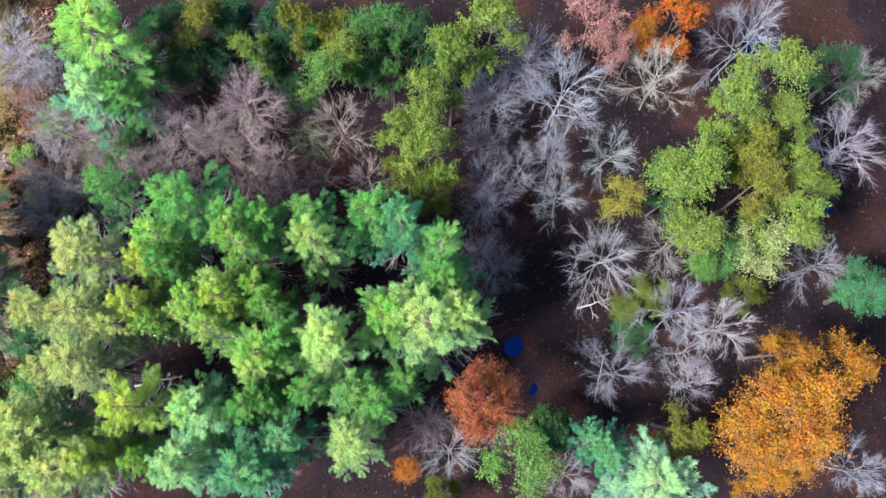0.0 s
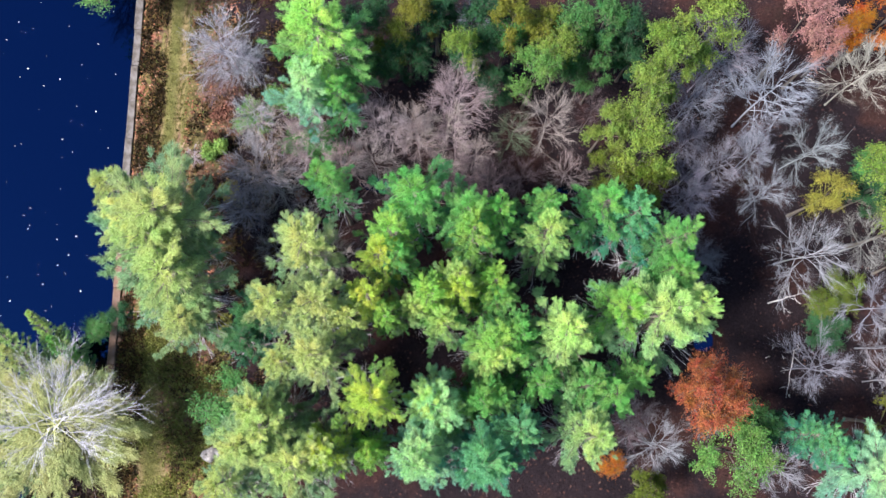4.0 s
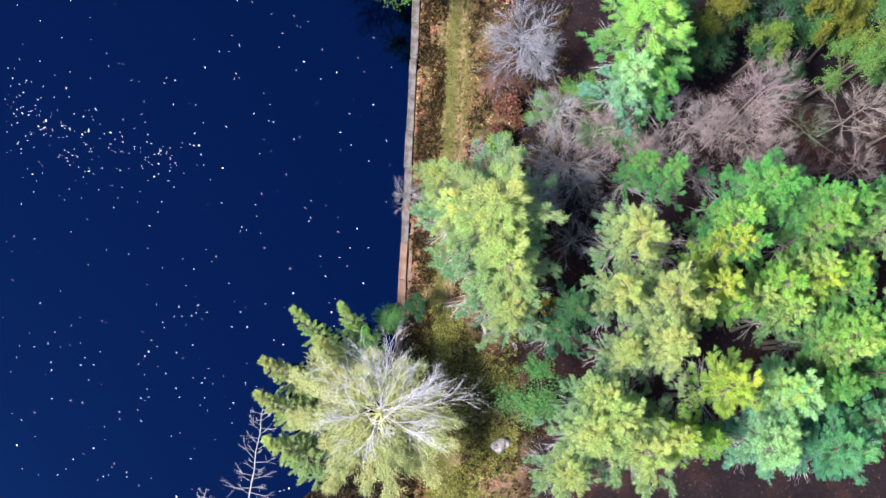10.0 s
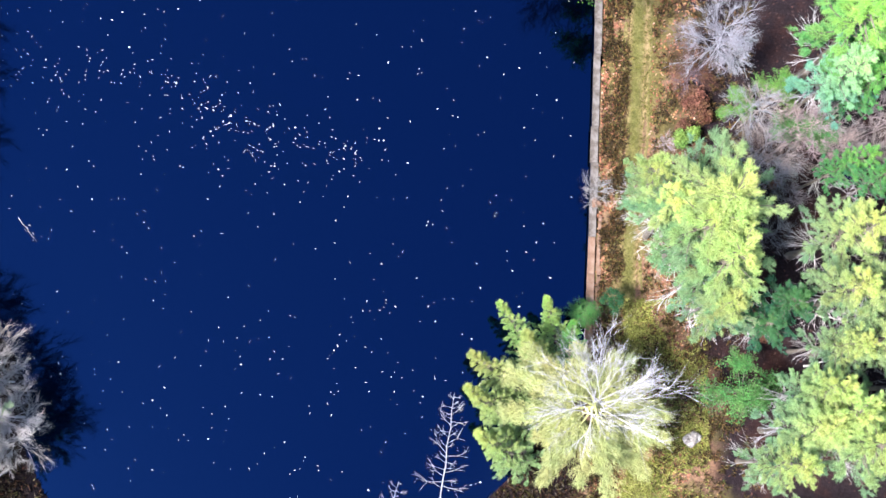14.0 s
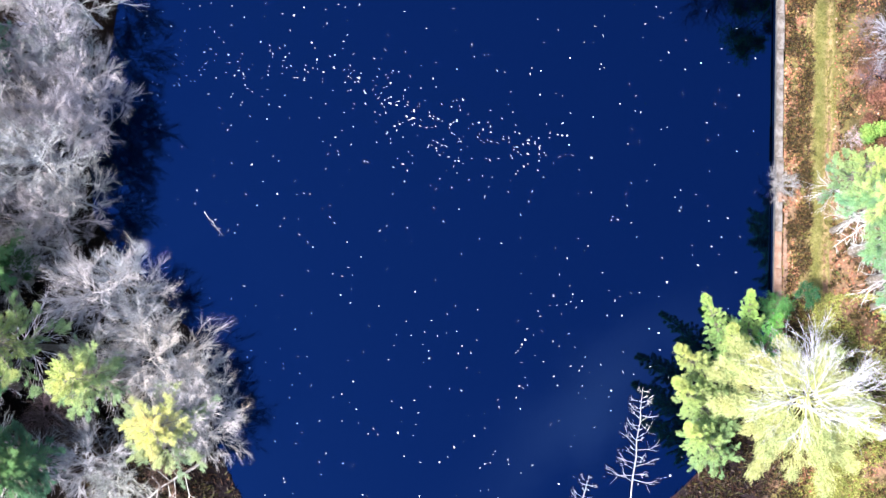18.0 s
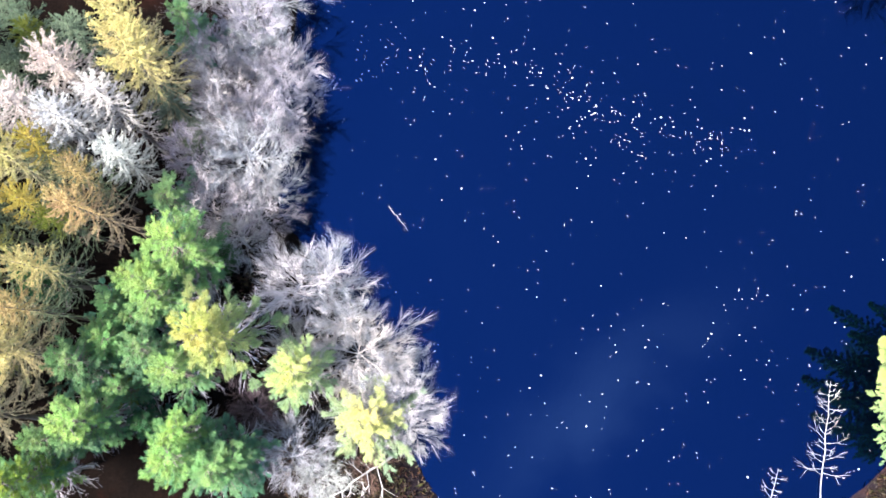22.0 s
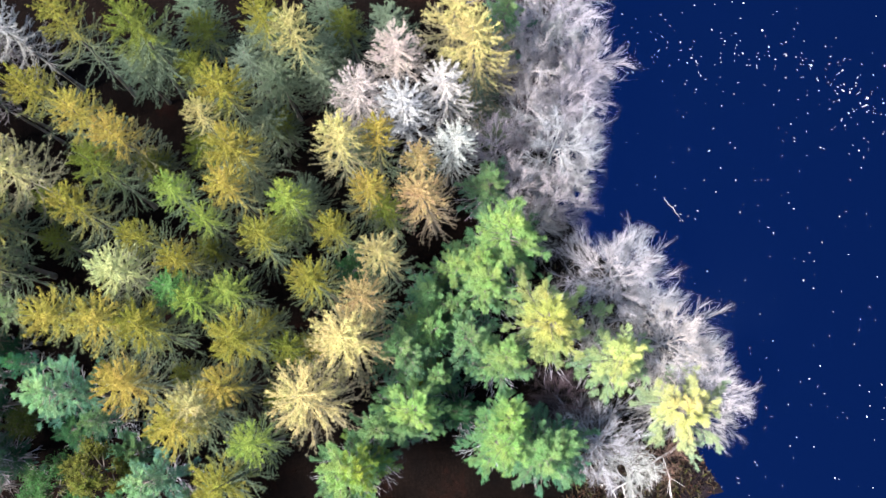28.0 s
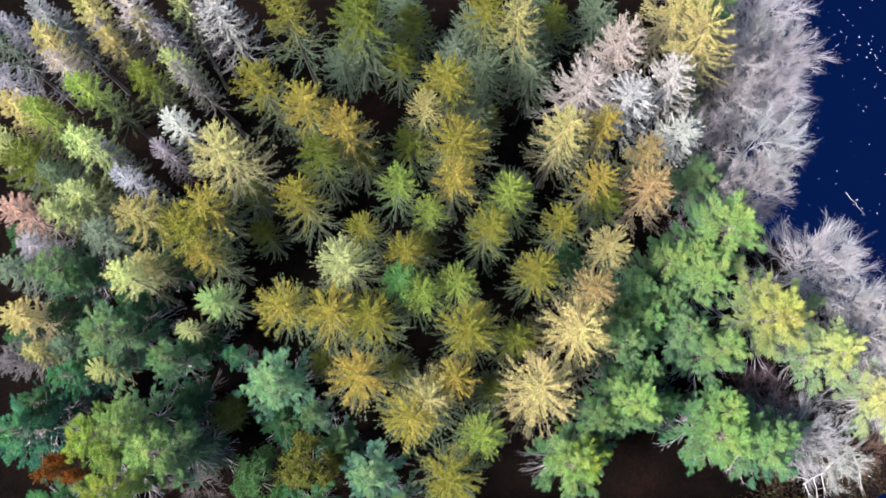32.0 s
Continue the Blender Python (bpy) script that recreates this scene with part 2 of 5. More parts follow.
def trunk_mesh(h, r, mat, bend=0.15, top=0.1, sides=7, rings=9):
    zs = np.linspace(-0.4, h, rings)
    ph = rng.uniform(0, 6.28)
    v, f = [], []
    for i, z in enumerate(zs):
        s = max(z, 0) / h
        rad = r * (1 - s) + r * top * s + (r * 0.5 if i == 0 else 0)
        cx, cy = bend * math.sin(s * 3 + ph) * s, bend * math.cos(s * 2.3 + ph) * s
        v += [(cx + rad * math.cos(a), cy + rad * math.sin(a), z) for a in np.arange(sides) * 6.283 / sides]
    for i in range(rings - 1):
        for j in range(sides):
            k = (j + 1) % sides
            f.append((i * sides + j, i * sides + k, (i + 1) * sides + k, (i + 1) * sides + j))
    f.append(tuple(range((rings - 1) * sides, rings * sides)))
    return mesh_of("trunk", v, f, [mat], True)


def polar(a, r, z):
    a, r, z = np.broadcast_arrays(a, r, z)
    return np.stack([np.cos(a) * r, np.sin(a) * r, z], -1).astype(float)


def pine_kind(h=18.0, r=2.5, low=0.4, whorls=11, ragged=0.35, base=0.8, size=1.0, taper=0.7):
    """White pine: whorls of upswept limbs, each ending in foxtail plumes of fine needles."""
    parts = [("trunk", trunk_mesh(h * 0.98, 0.011 * h, BARK), 0)]
    if low > 0.3:      # dead bare limbs below the crown
        for z0 in (low - 0.06, low - 0.15):
            b = Builder()
            for j in range(7):
                spray(b, np.array([0, 0, h * z0]), unit(polar(j * 0.9 + rng.uniform(-0.4, 0.4), 1.0, rng.uniform(-0.15, 0.25))), r * rng.uniform(0.45, 0.95), 0.025, 1, 3, 0.007)
            parts.append(("dead_whorl", b.mesh("dead_whorl", [TWIGS]), 2))
    lean = rng.uniform(0.8, 1.2, 13)
    for w in range(whorls):
        b = Builder()
        s = w / (whorls - 1)
        z0 = h * (low + (0.955 - low) * s)
        k = 5 if s < 0.75 else 4
        for j in range(k):
            a = 6.283 * j / k + w * 1.1 + rng.uniform(-0.3, 0.3)
            reach = r * (1 - base + base * (1 - s) ** taper) * rng.uniform(1 - ragged, 1.08) * lean[int((a % 6.2832) * 1.9)]
            rise = reach * rng.uniform(0.15, 0.5) + 0.3 * size
            bend = 0.15 * rng.normal()
            p = np.linspace(0, 1, 6)
            line = polar(a + bend * p, reach * p, z0 + rise * p ** 1.6)
            b.rods(line[:-1], line[1:], (0.04 * (1 - p[:-1]) + 0.012) * size, (0.04 * (1 - p[1:]) + 0.01) * size)
            out, acr, up = polar(a, 1.0, 0.0), polar(a + 1.571, 1.0, 0.0), np.array([0, 0, 1.0])
            # plumes: the end one straight on, the others to either side, closer together towards the tip
            m = max(5, int(reach * 4.2 / size) + 3)
            q = np.concatenate([[1.0], 1.0 - 0.85 * rng.uniform(0, 1, m - 1) ** 1.15])
            sd = np.concatenate([[0.0], np.where(np.arange(m - 1) % 2, 1.0, -1.0) * rng.uniform(0.35, 1.0, m - 1)])
            root_pt = polar(a + bend * q, reach * q, z0 + rise * q ** 1.6)
            d = unit(out + acr * sd[:, None] + up * rng.uniform(0.15, 0.6, (m, 1)))
            ln = (0.25 + 0.2 * reach * (1.1 - q)) * rng.uniform(0.7, 1.3, m) * size
            tip = root_pt + d * ln[:, None]
            b.rods(root_pt, tip, 0.01 * size, 0.006 * size)
            for f, n in ((0.1, 14), (0.4, 18), (0.7, 22), (1.0, 28)):
                b.blades(root_pt + d * (ln * f)[:, None], d, n, 0.185 * size, 0.0132 * size, 0.62, loose=0.25)
        if w == whorls - 1:
            b.blades(np.array([[0, 0, h * 0.97]] * 5), np.array([[0, 0, 1.0]] * 5), 34, 0.3 * size, 0.014 * size, 0.6)
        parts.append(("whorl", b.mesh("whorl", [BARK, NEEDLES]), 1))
    return parts


def larch_kind(h=18.0, r=1.8, low=0.38, whorls=12, blades=4, leafiness=1.0, droop=0.0, skirt=0.5):
    """Larch: limbs like spokes, each a narrow brush of short needles; the lower ones thin and grey-green."""
    parts = [("trunk", trunk_mesh(h * 0.985, 0.13, BARK, 0.08), 0)]
    turn = 0.0
    for w in range(whorls):
        b = Builder()
        s = w / (whorls - 1)
        z0 = h * (low + (0.95 - low) * s ** 0.8)
        k = 8 if s < 0.7 else 9
        for j in range(k):
            turn += 2.39996
            a = turn + rng.uniform(-0.22, 0.22)
            reach = r * (0.3 + 0.78 * (1 - s) ** 0.6) * rng.uniform(0.74, 1.08)
            rise = reach * (0.25 + 0.75 * s ** 2 + rng.uniform(-0.12, 0.2)) - droop * reach
            arch = lambda q: z0 + rise * q - 0.14 * reach * np.sin(3.14 * q) + 0.08 * reach * q ** 3
            p = np.linspace(0, 1, 6)
            bend = rng.normal() * 0.1
            line = polar(a + bend * p ** 2, reach * p, arch(p))
            b.rods(line[:-1], line[1:], 0.018 * (1 - p[:-1]) + 0.007, 0.018 * (1 - p[1:]) + 0.006)
            m = max(8, int(reach * 26 * leafiness * (0.5 if s < skirt else 1.0)))
            q = 1.0 - 0.94 * rng.uniform(0, 1, m) ** 1.15
            out, acr, up = polar(a, 1.0, 0.0), polar(a + 1.571, 1.0, 0.0), np.array([0, 0, 1.0])
            c = polar(a + bend * q ** 2, reach * q, arch(q))
            d = unit(out * 0.75 + acr * rng.normal(size=(m, 1)) * 0.75 + up * rng.normal(0.35, 0.5, (m, 1)))
            b.blades(c, d, blades + 2, 0.105, 0.0125, 0.3, loose=0.16)
            tw = q[: max(5, m // 2)]
            b.blades(polar(a + bend * tw ** 2, reach * tw, arch(tw)), np.tile(unit(out + up * 0.1), (len(tw), 1)), 2, 0.3, 0.0055, 0.6, 0, 0.0)
            # two short side shoots that keep close to their limb
            t = rng.uniform(0.3, 0.75, 2)
            st = polar(a + bend * t ** 2, reach * t, arch(t))
            en = st + (out + acr * np.array([[0.38], [-0.38]]) * rng.uniform(0.6, 1.2) + up * 0.12) * reach * 0.27
            b.rods(st, en, 0.01, 0.005)
            for f in (0.35, 0.7, 1.0):
                b.blades(st + (en - st) * f, np.tile(unit(out + up * 0.3), (2, 1)), blades + 4, 0.1, 0.012, 0.5, loose=0.22)
        if w == whorls - 1:
            b.blades(np.array([[0, 0, h * z] for z in (0.96, 0.975, 0.985)]), np.array([[0, 0, 1.0]] * 3), 14, 0.2, 0.013, 0.7)
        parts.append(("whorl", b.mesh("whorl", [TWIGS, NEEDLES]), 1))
    return parts


def spray(b, start, way, length, radius, order, count, fine, bend=0.07):
    """A straight-grown shoot that carries side shoots all along, each with finer ones."""
    steps = (2, 3, 5)[order]
    pts, d = [start], way
    for _ in range(steps):
        d = unit(d + rng.normal(size=3) * bend + np.array([0, 0, 0.035]))
        pts.append(pts[-1] + d * length / steps)
    pts = np.array(pts)
    rad = np.maximum(radius * np.linspace(1, 0.3, steps + 1), fine * 0.6)
    b.rods(pts[:-1], pts[1:], rad[:-1], rad[1:])

    def on(q):
        i = np.minimum((q * steps).astype(int), steps - 1)
        return pts[i] + (pts[i + 1] - pts[i]) * (q * steps - i)[:, None], unit(pts[i + 1] - pts[i])

    if order == 0:
        st, w = on(rng.uniform(0.15, 0.98, count))
        b.blades(st, unit(w + rng.normal(size=(count, 3)) * 0.32), 1, length * 0.75, fine, 0.05, 0, 0.0)
        return
    n = (0, 7, 9)[order]
    q = np.linspace(0.18, 0.99, n) + rng.uniform(-0.04, 0.04, n)
    st, w = on(np.clip(q, 0, 0.999))
    for k in range(n):
        side = unit(np.cross(w[k], rng.normal(size=3)))
        way2 = unit(w[k] + side * rng.uniform(0.3, 0.62))
        spray(b, st[k], way2, length * (0.3 + 0.42 * (1 - q[k])) * rng.uniform(0.7, 1.2), radius * 0.45, order - 1, count, fine, bend)


def forking(b, start, way, length, radius, depth, twigs, spread=0.36, lift=0.1, fine=0.006, tips=1.25):
    """A limb that forks again and again, ever finer; the last shoots carry single twigs."""
    steps = 3
    pts, d = [start], way
    for _ in range(steps):
        d = unit(d + rng.normal(size=3) * 0.13 + np.array([0, 0, lift * 0.5]))
        pts.append(pts[-1] + d * length / steps)
    pts = np.array(pts)
    rad = np.maximum(radius * np.linspace(1, 0.55, steps + 1), fine * 0.75)
    b.rods(pts[:-1], pts[1:], rad[:-1], rad[1:])
    if depth == 0:
        q = rng.uniform(0.05, 1.0, twigs) * steps
        i = np.minimum(q.astype(int), steps - 1)
        st = pts[i] + (pts[i + 1] - pts[i]) * (q - i)[:, None]
        w = unit(unit(pts[i + 1] - pts[i]) + rng.normal(size=(twigs, 3)) * spread * 1.1 + np.array([0, 0, lift]))
        b.blades(st, w, 1, length * tips, fine, 0.05, 0, 0.0)
        return
    for q in (1.0, 1.0, rng.uniform(0.7, 0.9), rng.uniform(0.5, 0.75), rng.uniform(0.25, 0.5)):
        i = min(int(q * steps), steps - 1)
        at = pts[i] + (pts[i + 1] - pts[i]) * (q * steps - i)
        w = unit(unit(pts[i + 1] - pts[i]) + rng.normal(size=3) * spread + np.array([0, 0, lift * 0.6]))
        forking(b, at, w, length * rng.uniform(0.5, 0.8), radius * (0.56 if q == 1.0 else 0.42), depth - 1, twigs, spread, lift, fine, tips)


def bare_kind(h=12.0, r=2.6, fork=0.28, limbs=14, twigs=8, thick=1.0, flat=0.4, fine=0.0055, spread=0.3, lift=0.06, tips=1.25):
    """Leafless broadleaf tree: limbs that leave the trunk at all heights and fork into a haze of fine twigs."""
    parts = [("trunk", trunk_mesh(h * 0.74, 0.06, TWIGS, 0.3, 0.3), 1)]
    for j in range(limbs):
        b = Builder()
        a = 2.4 * j + rng.uniform(-0.4, 0.4)
        s = (j + 0.5) / limbs
        z0 = h * (fork + (0.73 - fork) * s ** 0.8)
        way = unit(polar(a, 1.0, flat + 1.3 * s ** 2 * rng.uniform(0.7, 1.1)))
        forking(b, np.array([0, 0, z0]), way, r * (0.58 - 0.12 * s) * rng.uniform(0.8, 1.12), 0.025 * thick * rng.uniform(0.8, 1.2), 2, twigs, spread, lift, fine, tips)
        parts.append(("limb", b.mesh("limb", [TWIGS]), 1))
    return parts


def leafy_kind(h=14.0, r=2.8, low=0.4, clumps=12, leaves=1400, size=0.066, open_crown=0.0, lobe=1.0):
    """Broadleaf tree in leaf: lobes of many small leaves over forked limbs."""
    parts = [("trunk", trunk_mesh(h * 0.75, 0.2, BARK, 0.3), 0)]
    for j in range(clumps):
        b = Builder()
        if j == 0:
            c = np.array([0, 0, h * 0.88])
            rad = r * 0.45 * lobe
        else:
            a = j * 2.4 + rng.uniform(-0.4, 0.4)
            s = rng.uniform(0, 1) ** 0.8
            c = polar(a, r * (0.78 - 0.42 * s) * rng.uniform(0.8, 1.12), h * (low + 0.12 + (0.8 - low) * s * 0.95))
            rad = r * rng.uniform(0.3, 0.48) * lobe
        # sprays of leaves on a ragged lobe
        n_spray = 44
        w = unit(rng.normal(size=(n_spray, 3)) + np.array([0, 0, 0.35]))
        tip = c + w * rad * rng.uniform(0.35, 1.4, (n_spray, 1)) * np.array([1, 1, 0.85])
        fork = np.array([c[0] * 0.15, c[1] * 0.15, c[2] - r * 0.55])
        b.rods(fork, c, 0.05, 0.03)
        b.rods(np.repeat(c[None], n_spray, 0), tip, 0.018, 0.006)
        k = leaves // n_spray
        along_spray = rng.uniform(0.15, 1.1, (n_spray * k, 1)) ** 0.6
        lc = c + (np.repeat(tip, k, 0) - c) * along_spray + rng.normal(size=(n_spray * k, 3)) * rad * 0.1
        b.leaves(lc, unit(np.repeat(w, k, 0) + rng.normal(size=(n_spray * k, 3)) * 0.7 + np.array([0, 0, 0.5])), size)
        parts.append(("leaf_clump", b.mesh("leaf_clump", [TWIGS if open_crown else BARK, LEAVES]), 1))
    return parts


def half_bare_kind(h=13.0, r=3.6):
    """Dying tree: white bare limbs all round, most to the north and east, over a thin skirt of pale shoots."""
    parts = [("trunk", trunk_mesh(h * 0.62, 0.1, TWIGS, 0.3, 0.4), 2)]
    for j in range(26):
        b = Builder()
        a = rng.uniform(-0.7, 2.4) if j % 2 else 2.4 * j
        start = np.array([rng.normal() * 0.3, rng.normal() * 0.3, h * rng.uniform(0.5, 0.7)])
        forking(b, start, unit(polar(a, 1.0, rng.uniform(0.1, 0.9))), r * rng.uniform(0.3, 0.55) * (1.0 if j % 2 else 0.85), 0.019, 2, 3, 0.3, 0.02, 0.0055)
        parts.append(("limb", b.mesh("limb", [TWIGS]), 2))
    for j in range(46):
        b = Builder()
        al = 2.4 * j + rng.uniform(-0.2, 0.2)
        north = 0.0 < al % 6.283 < 2.2
        reach, z0 = r * rng.uniform(0.55, 1.1) * (0.72 if north else 1.0), h * rng.uniform(0.42, 0.63)
        p = np.linspace(0, 1, 5)
        line = polar(al, reach * p, z0 + p * 0.9 - 1.1 * p ** 2.4)
        b.rods(line[:-1], line[1:], 0.03 - 0.02 * p[:-1], 0.03 - 0.02 * p[1:], 0)
        n = 40 if north else 74
        q = rng.uniform(0.1, 1.0, n) ** 0.6
        acr = polar(al + 1.571, 1.0, 0.0)
        c = polar(al, reach * q, z0 + q * 0.9 - 1.1 * q ** 2.4) + acr * (rng.normal(size=n) * 0.42 * (1.2 - q))[:, None] + np.array([0, 0, 1.0]) * rng.normal(size=(n, 1)) * 0.15
        b.blades(c, unit(polar(al, 1.0, 0.35)[None] + acr * rng.normal(size=(n, 1)) * 0.5), 18, 0.25, 0.0135, 0.5, loose=0.35)
        parts.append(("bough", b.mesh("bough", [TWIGS, NEEDLES]), 1))
    return parts


def shrub_kind(h=1.6, r=0.9, leaves=420, size=0.085):
    parts = []
    for j in range(4):
        b = Builder()
        a = j * 1.7
        c = polar(a, r * 0.4, h * rng.uniform(0.5, 0.75))
        stem = Builder()
        stem.rods(np.array([[0, 0, -0.1]]), c[None], 0.03, 0.015)
        parts.append(("stem", stem.mesh("stem", [BARK]), 0))
        w = unit(rng.normal(size=(leaves, 3)) + np.array([0, 0, 0.4]))
        b.leaves(c + w * rng.uniform(0.4, 1.1, (leaves, 1)) * np.array([r * 0.55, r * 0.55, h * 0.4]), w + rng.normal(size=(leaves, 3)) * 0.5, size)
        parts.append(("leaf_clump", b.mesh("leaf_clump", [BARK, LEAVES]), 1))
    return parts


KINDS = {
    "pine_tree": (18.0, 2.5, [pine_kind(low=lo, ragged=g) for lo, g in ((0.45, 0.35), (0.5, 0.5), (0.4, 0.4), (0.55, 0.45), (0.5, 0.3))]),
    "young_pine_tree": (9.0, 1.9, [pine_kind(h=9.0, r=1.9, low=0.1, whorls=18, ragged=0.3, base=0.97, size=0.62, taper=1.0) for _ in range(2)]),
    "larch_tree": (18.0, 1.8, [larch_kind(droop=d, leafiness=f) for d, f in ((0.0, 1.0), (0.1, 1.1), (-0.1, 0.9), (0.05, 1.2))]),
    "dying_larch_tree": (18.0, 1.8, [larch_kind(blades=4, leafiness=0.9, droop=d, skirt=0.3) for d in (0.0, 0.12, -0.05)]),
    "slender_tree": (19.0, 1.3, [larch_kind(h=19.0, r=1.3, low=0.48, whorls=11, blades=4, leafiness=1.1, droop=d, skirt=0.25) for d in (0.1, 0.2, 0.0)]),
    "bare_tree": (12.0, 2.6, [bare_kind(limbs=n, flat=f, thick=1.0, fine=0.0048) for n, f in ((14, 0.3), (15, 0.45), (13, 0.2), (14, 0.6), (15, 0.35))]),
    "stout_bare_tree": (12.0, 2.6, [bare_kind(limbs=n, flat=f, thick=1.1, spread=0.3) for n, f in ((14, 0.3), (16, 0.45), (15, 0.55))]),
    "shore_tree": (10.0, 2.6, [bare_kind(h=10.0, limbs=n, flat=f, twigs=14, thick=0.9, fork=0.1, spread=0.28, lift=0.14, fine=0.0058, tips=1.0) for n, f in ((21, 0.5), (23, 0.7), (22, 0.4))]),
    "broadleaf_tree": (14.0, 2.8, [leafy_kind(), leafy_kind(clumps=9, low=0.45), leafy_kind(clumps=13, leaves=1500, lobe=0.9), leafy_kind(clumps=15, leaves=1300, lobe=0.75)]),
    "sparse_tree": (14.0, 2.8, [leafy_kind(clumps=9, leaves=600, open_crown=1.0), leafy_kind(clumps=10, leaves=520, open_crown=1.0)]),
    "maple_tree": (16.0, 4.0, [leafy_kind(h=16.0, r=4.0, low=0.35, clumps=22, leaves=1500, size=0.06, lobe=0.8), leafy_kind(h=16.0, r=4.0, low=0.35, clumps=20, leaves=1500, size=0.06, lobe=0.85)]),
    "half_bare_tree": (13.0, 3.6, [half_bare_kind()]),
    "shrub": (1.6, 0.9, [shrub_kind(), shrub_kind(), shrub_kind(leaves=340)]),
}
TINTS = {
    "green": (0.13, 0.31, 0.09), "deep green": (0.05, 0.14, 0.06), "bright green": (0.21, 0.38, 0.09), "light green": (0.3, 0.43, 0.15),
    "blue-green": (0.1, 0.29, 0.14), "pale blue-green": (0.26, 0.43, 0.22), "yellow-green": (0.32, 0.41, 0.08), "pale yellow-green": (0.5, 0.54, 0.22),
    "olive": (0.18, 0.21, 0.03), "golden olive": (0.32, 0.3, 0.048), "golden": (0.48, 0.39, 0.075), "pale golden": (0.56, 0.48, 0.19), "pale yellow": (0.43, 0.45, 0.19), "sage green": (0.2, 0.33, 0.15), "soft green": (0.32, 0.385, 0.15), "lemon": (0.6, 0.55, 0.25), "bright yellow": (0.46, 0.46, 0.14),
    "orange": (0.58, 0.22, 0.025), "golden orange": (0.6, 0.32, 0.03), "red-orange": (0.54, 0.19, 0.07), "tan orange": (0.52, 0.36, 0.16), "salmon": (0.55, 0.33, 0.26),
    "white": (0.66, 0.63, 0.6), "pinkish white": (0.6, 0.5, 0.46), "grey": (0.42, 0.4, 0.41), "lavender grey": (0.42, 0.4, 0.44), "rose grey": (0.56, 0.42, 0.46),
    "dark grey": (0.17, 0.15, 0.16), "purple-brown": (0.24, 0.18, 0.2), "pinkish grey": (0.54, 0.45, 0.45), "brown": (0.16, 0.08, 0.05), "silver": (0.56, 0.55, 0.58), "grey-green": (0.2, 0.26, 0.17),
}
WORDS = {
    "pine_tree": ("{} white pine with layered plumes of needles", "pine tree", "trees of the wood"),
    "young_pine_tree": ("{} young pine with a pointed crown on the shore", "pine tree", "trees of the wood"),
    "larch_tree": ("{} larch with spoke-like limbs in autumn needles", "larch tree", "larches of the plantation"),
    "dying_larch_tree": ("{} dying larch with thin faded needles", "larch tree", "larches of the plantation"),
    "slender_tree": ("{} tall slender conifer with a bare lower trunk", "conifer", "slender conifers"),
    "bare_tree": ("leafless {} tree with fine spreading twigs", "bare tree", "bare trees"),
    "stout_bare_tree": ("leafless {} tree with stout forked limbs", "bare tree", "bare trees"),
    "shore_tree": ("leafless {} tree leaning its twigs over the lake shore", "bare tree", "bare trees on the shore"),
    "broadleaf_tree": ("{} broadleaf tree in dense autumn leaf", "broadleaf tree", "broadleaf trees"),
    "sparse_tree": ("{} broadleaf tree that has lost most leaves", "broadleaf tree", "broadleaf trees"),
    "maple_tree": ("broad {} maple in full autumn colour", "maple tree", "broadleaf trees"),
    "half_bare_tree": ("{} dying tree with white bare limbs by the lake", "tree", "broadleaf trees"),
    "shrub": ("low {} shrub on the leaf-strewn ground", "shrub", "shrubs"),
}
WEST = {"pine_tree": 0.74, "slender_tree": 0.78, "dying_larch_tree": 0.6}      # how pale each kind is in the western wood
planted = {k: 0 for k in KINDS}
planter = random.Random(11)


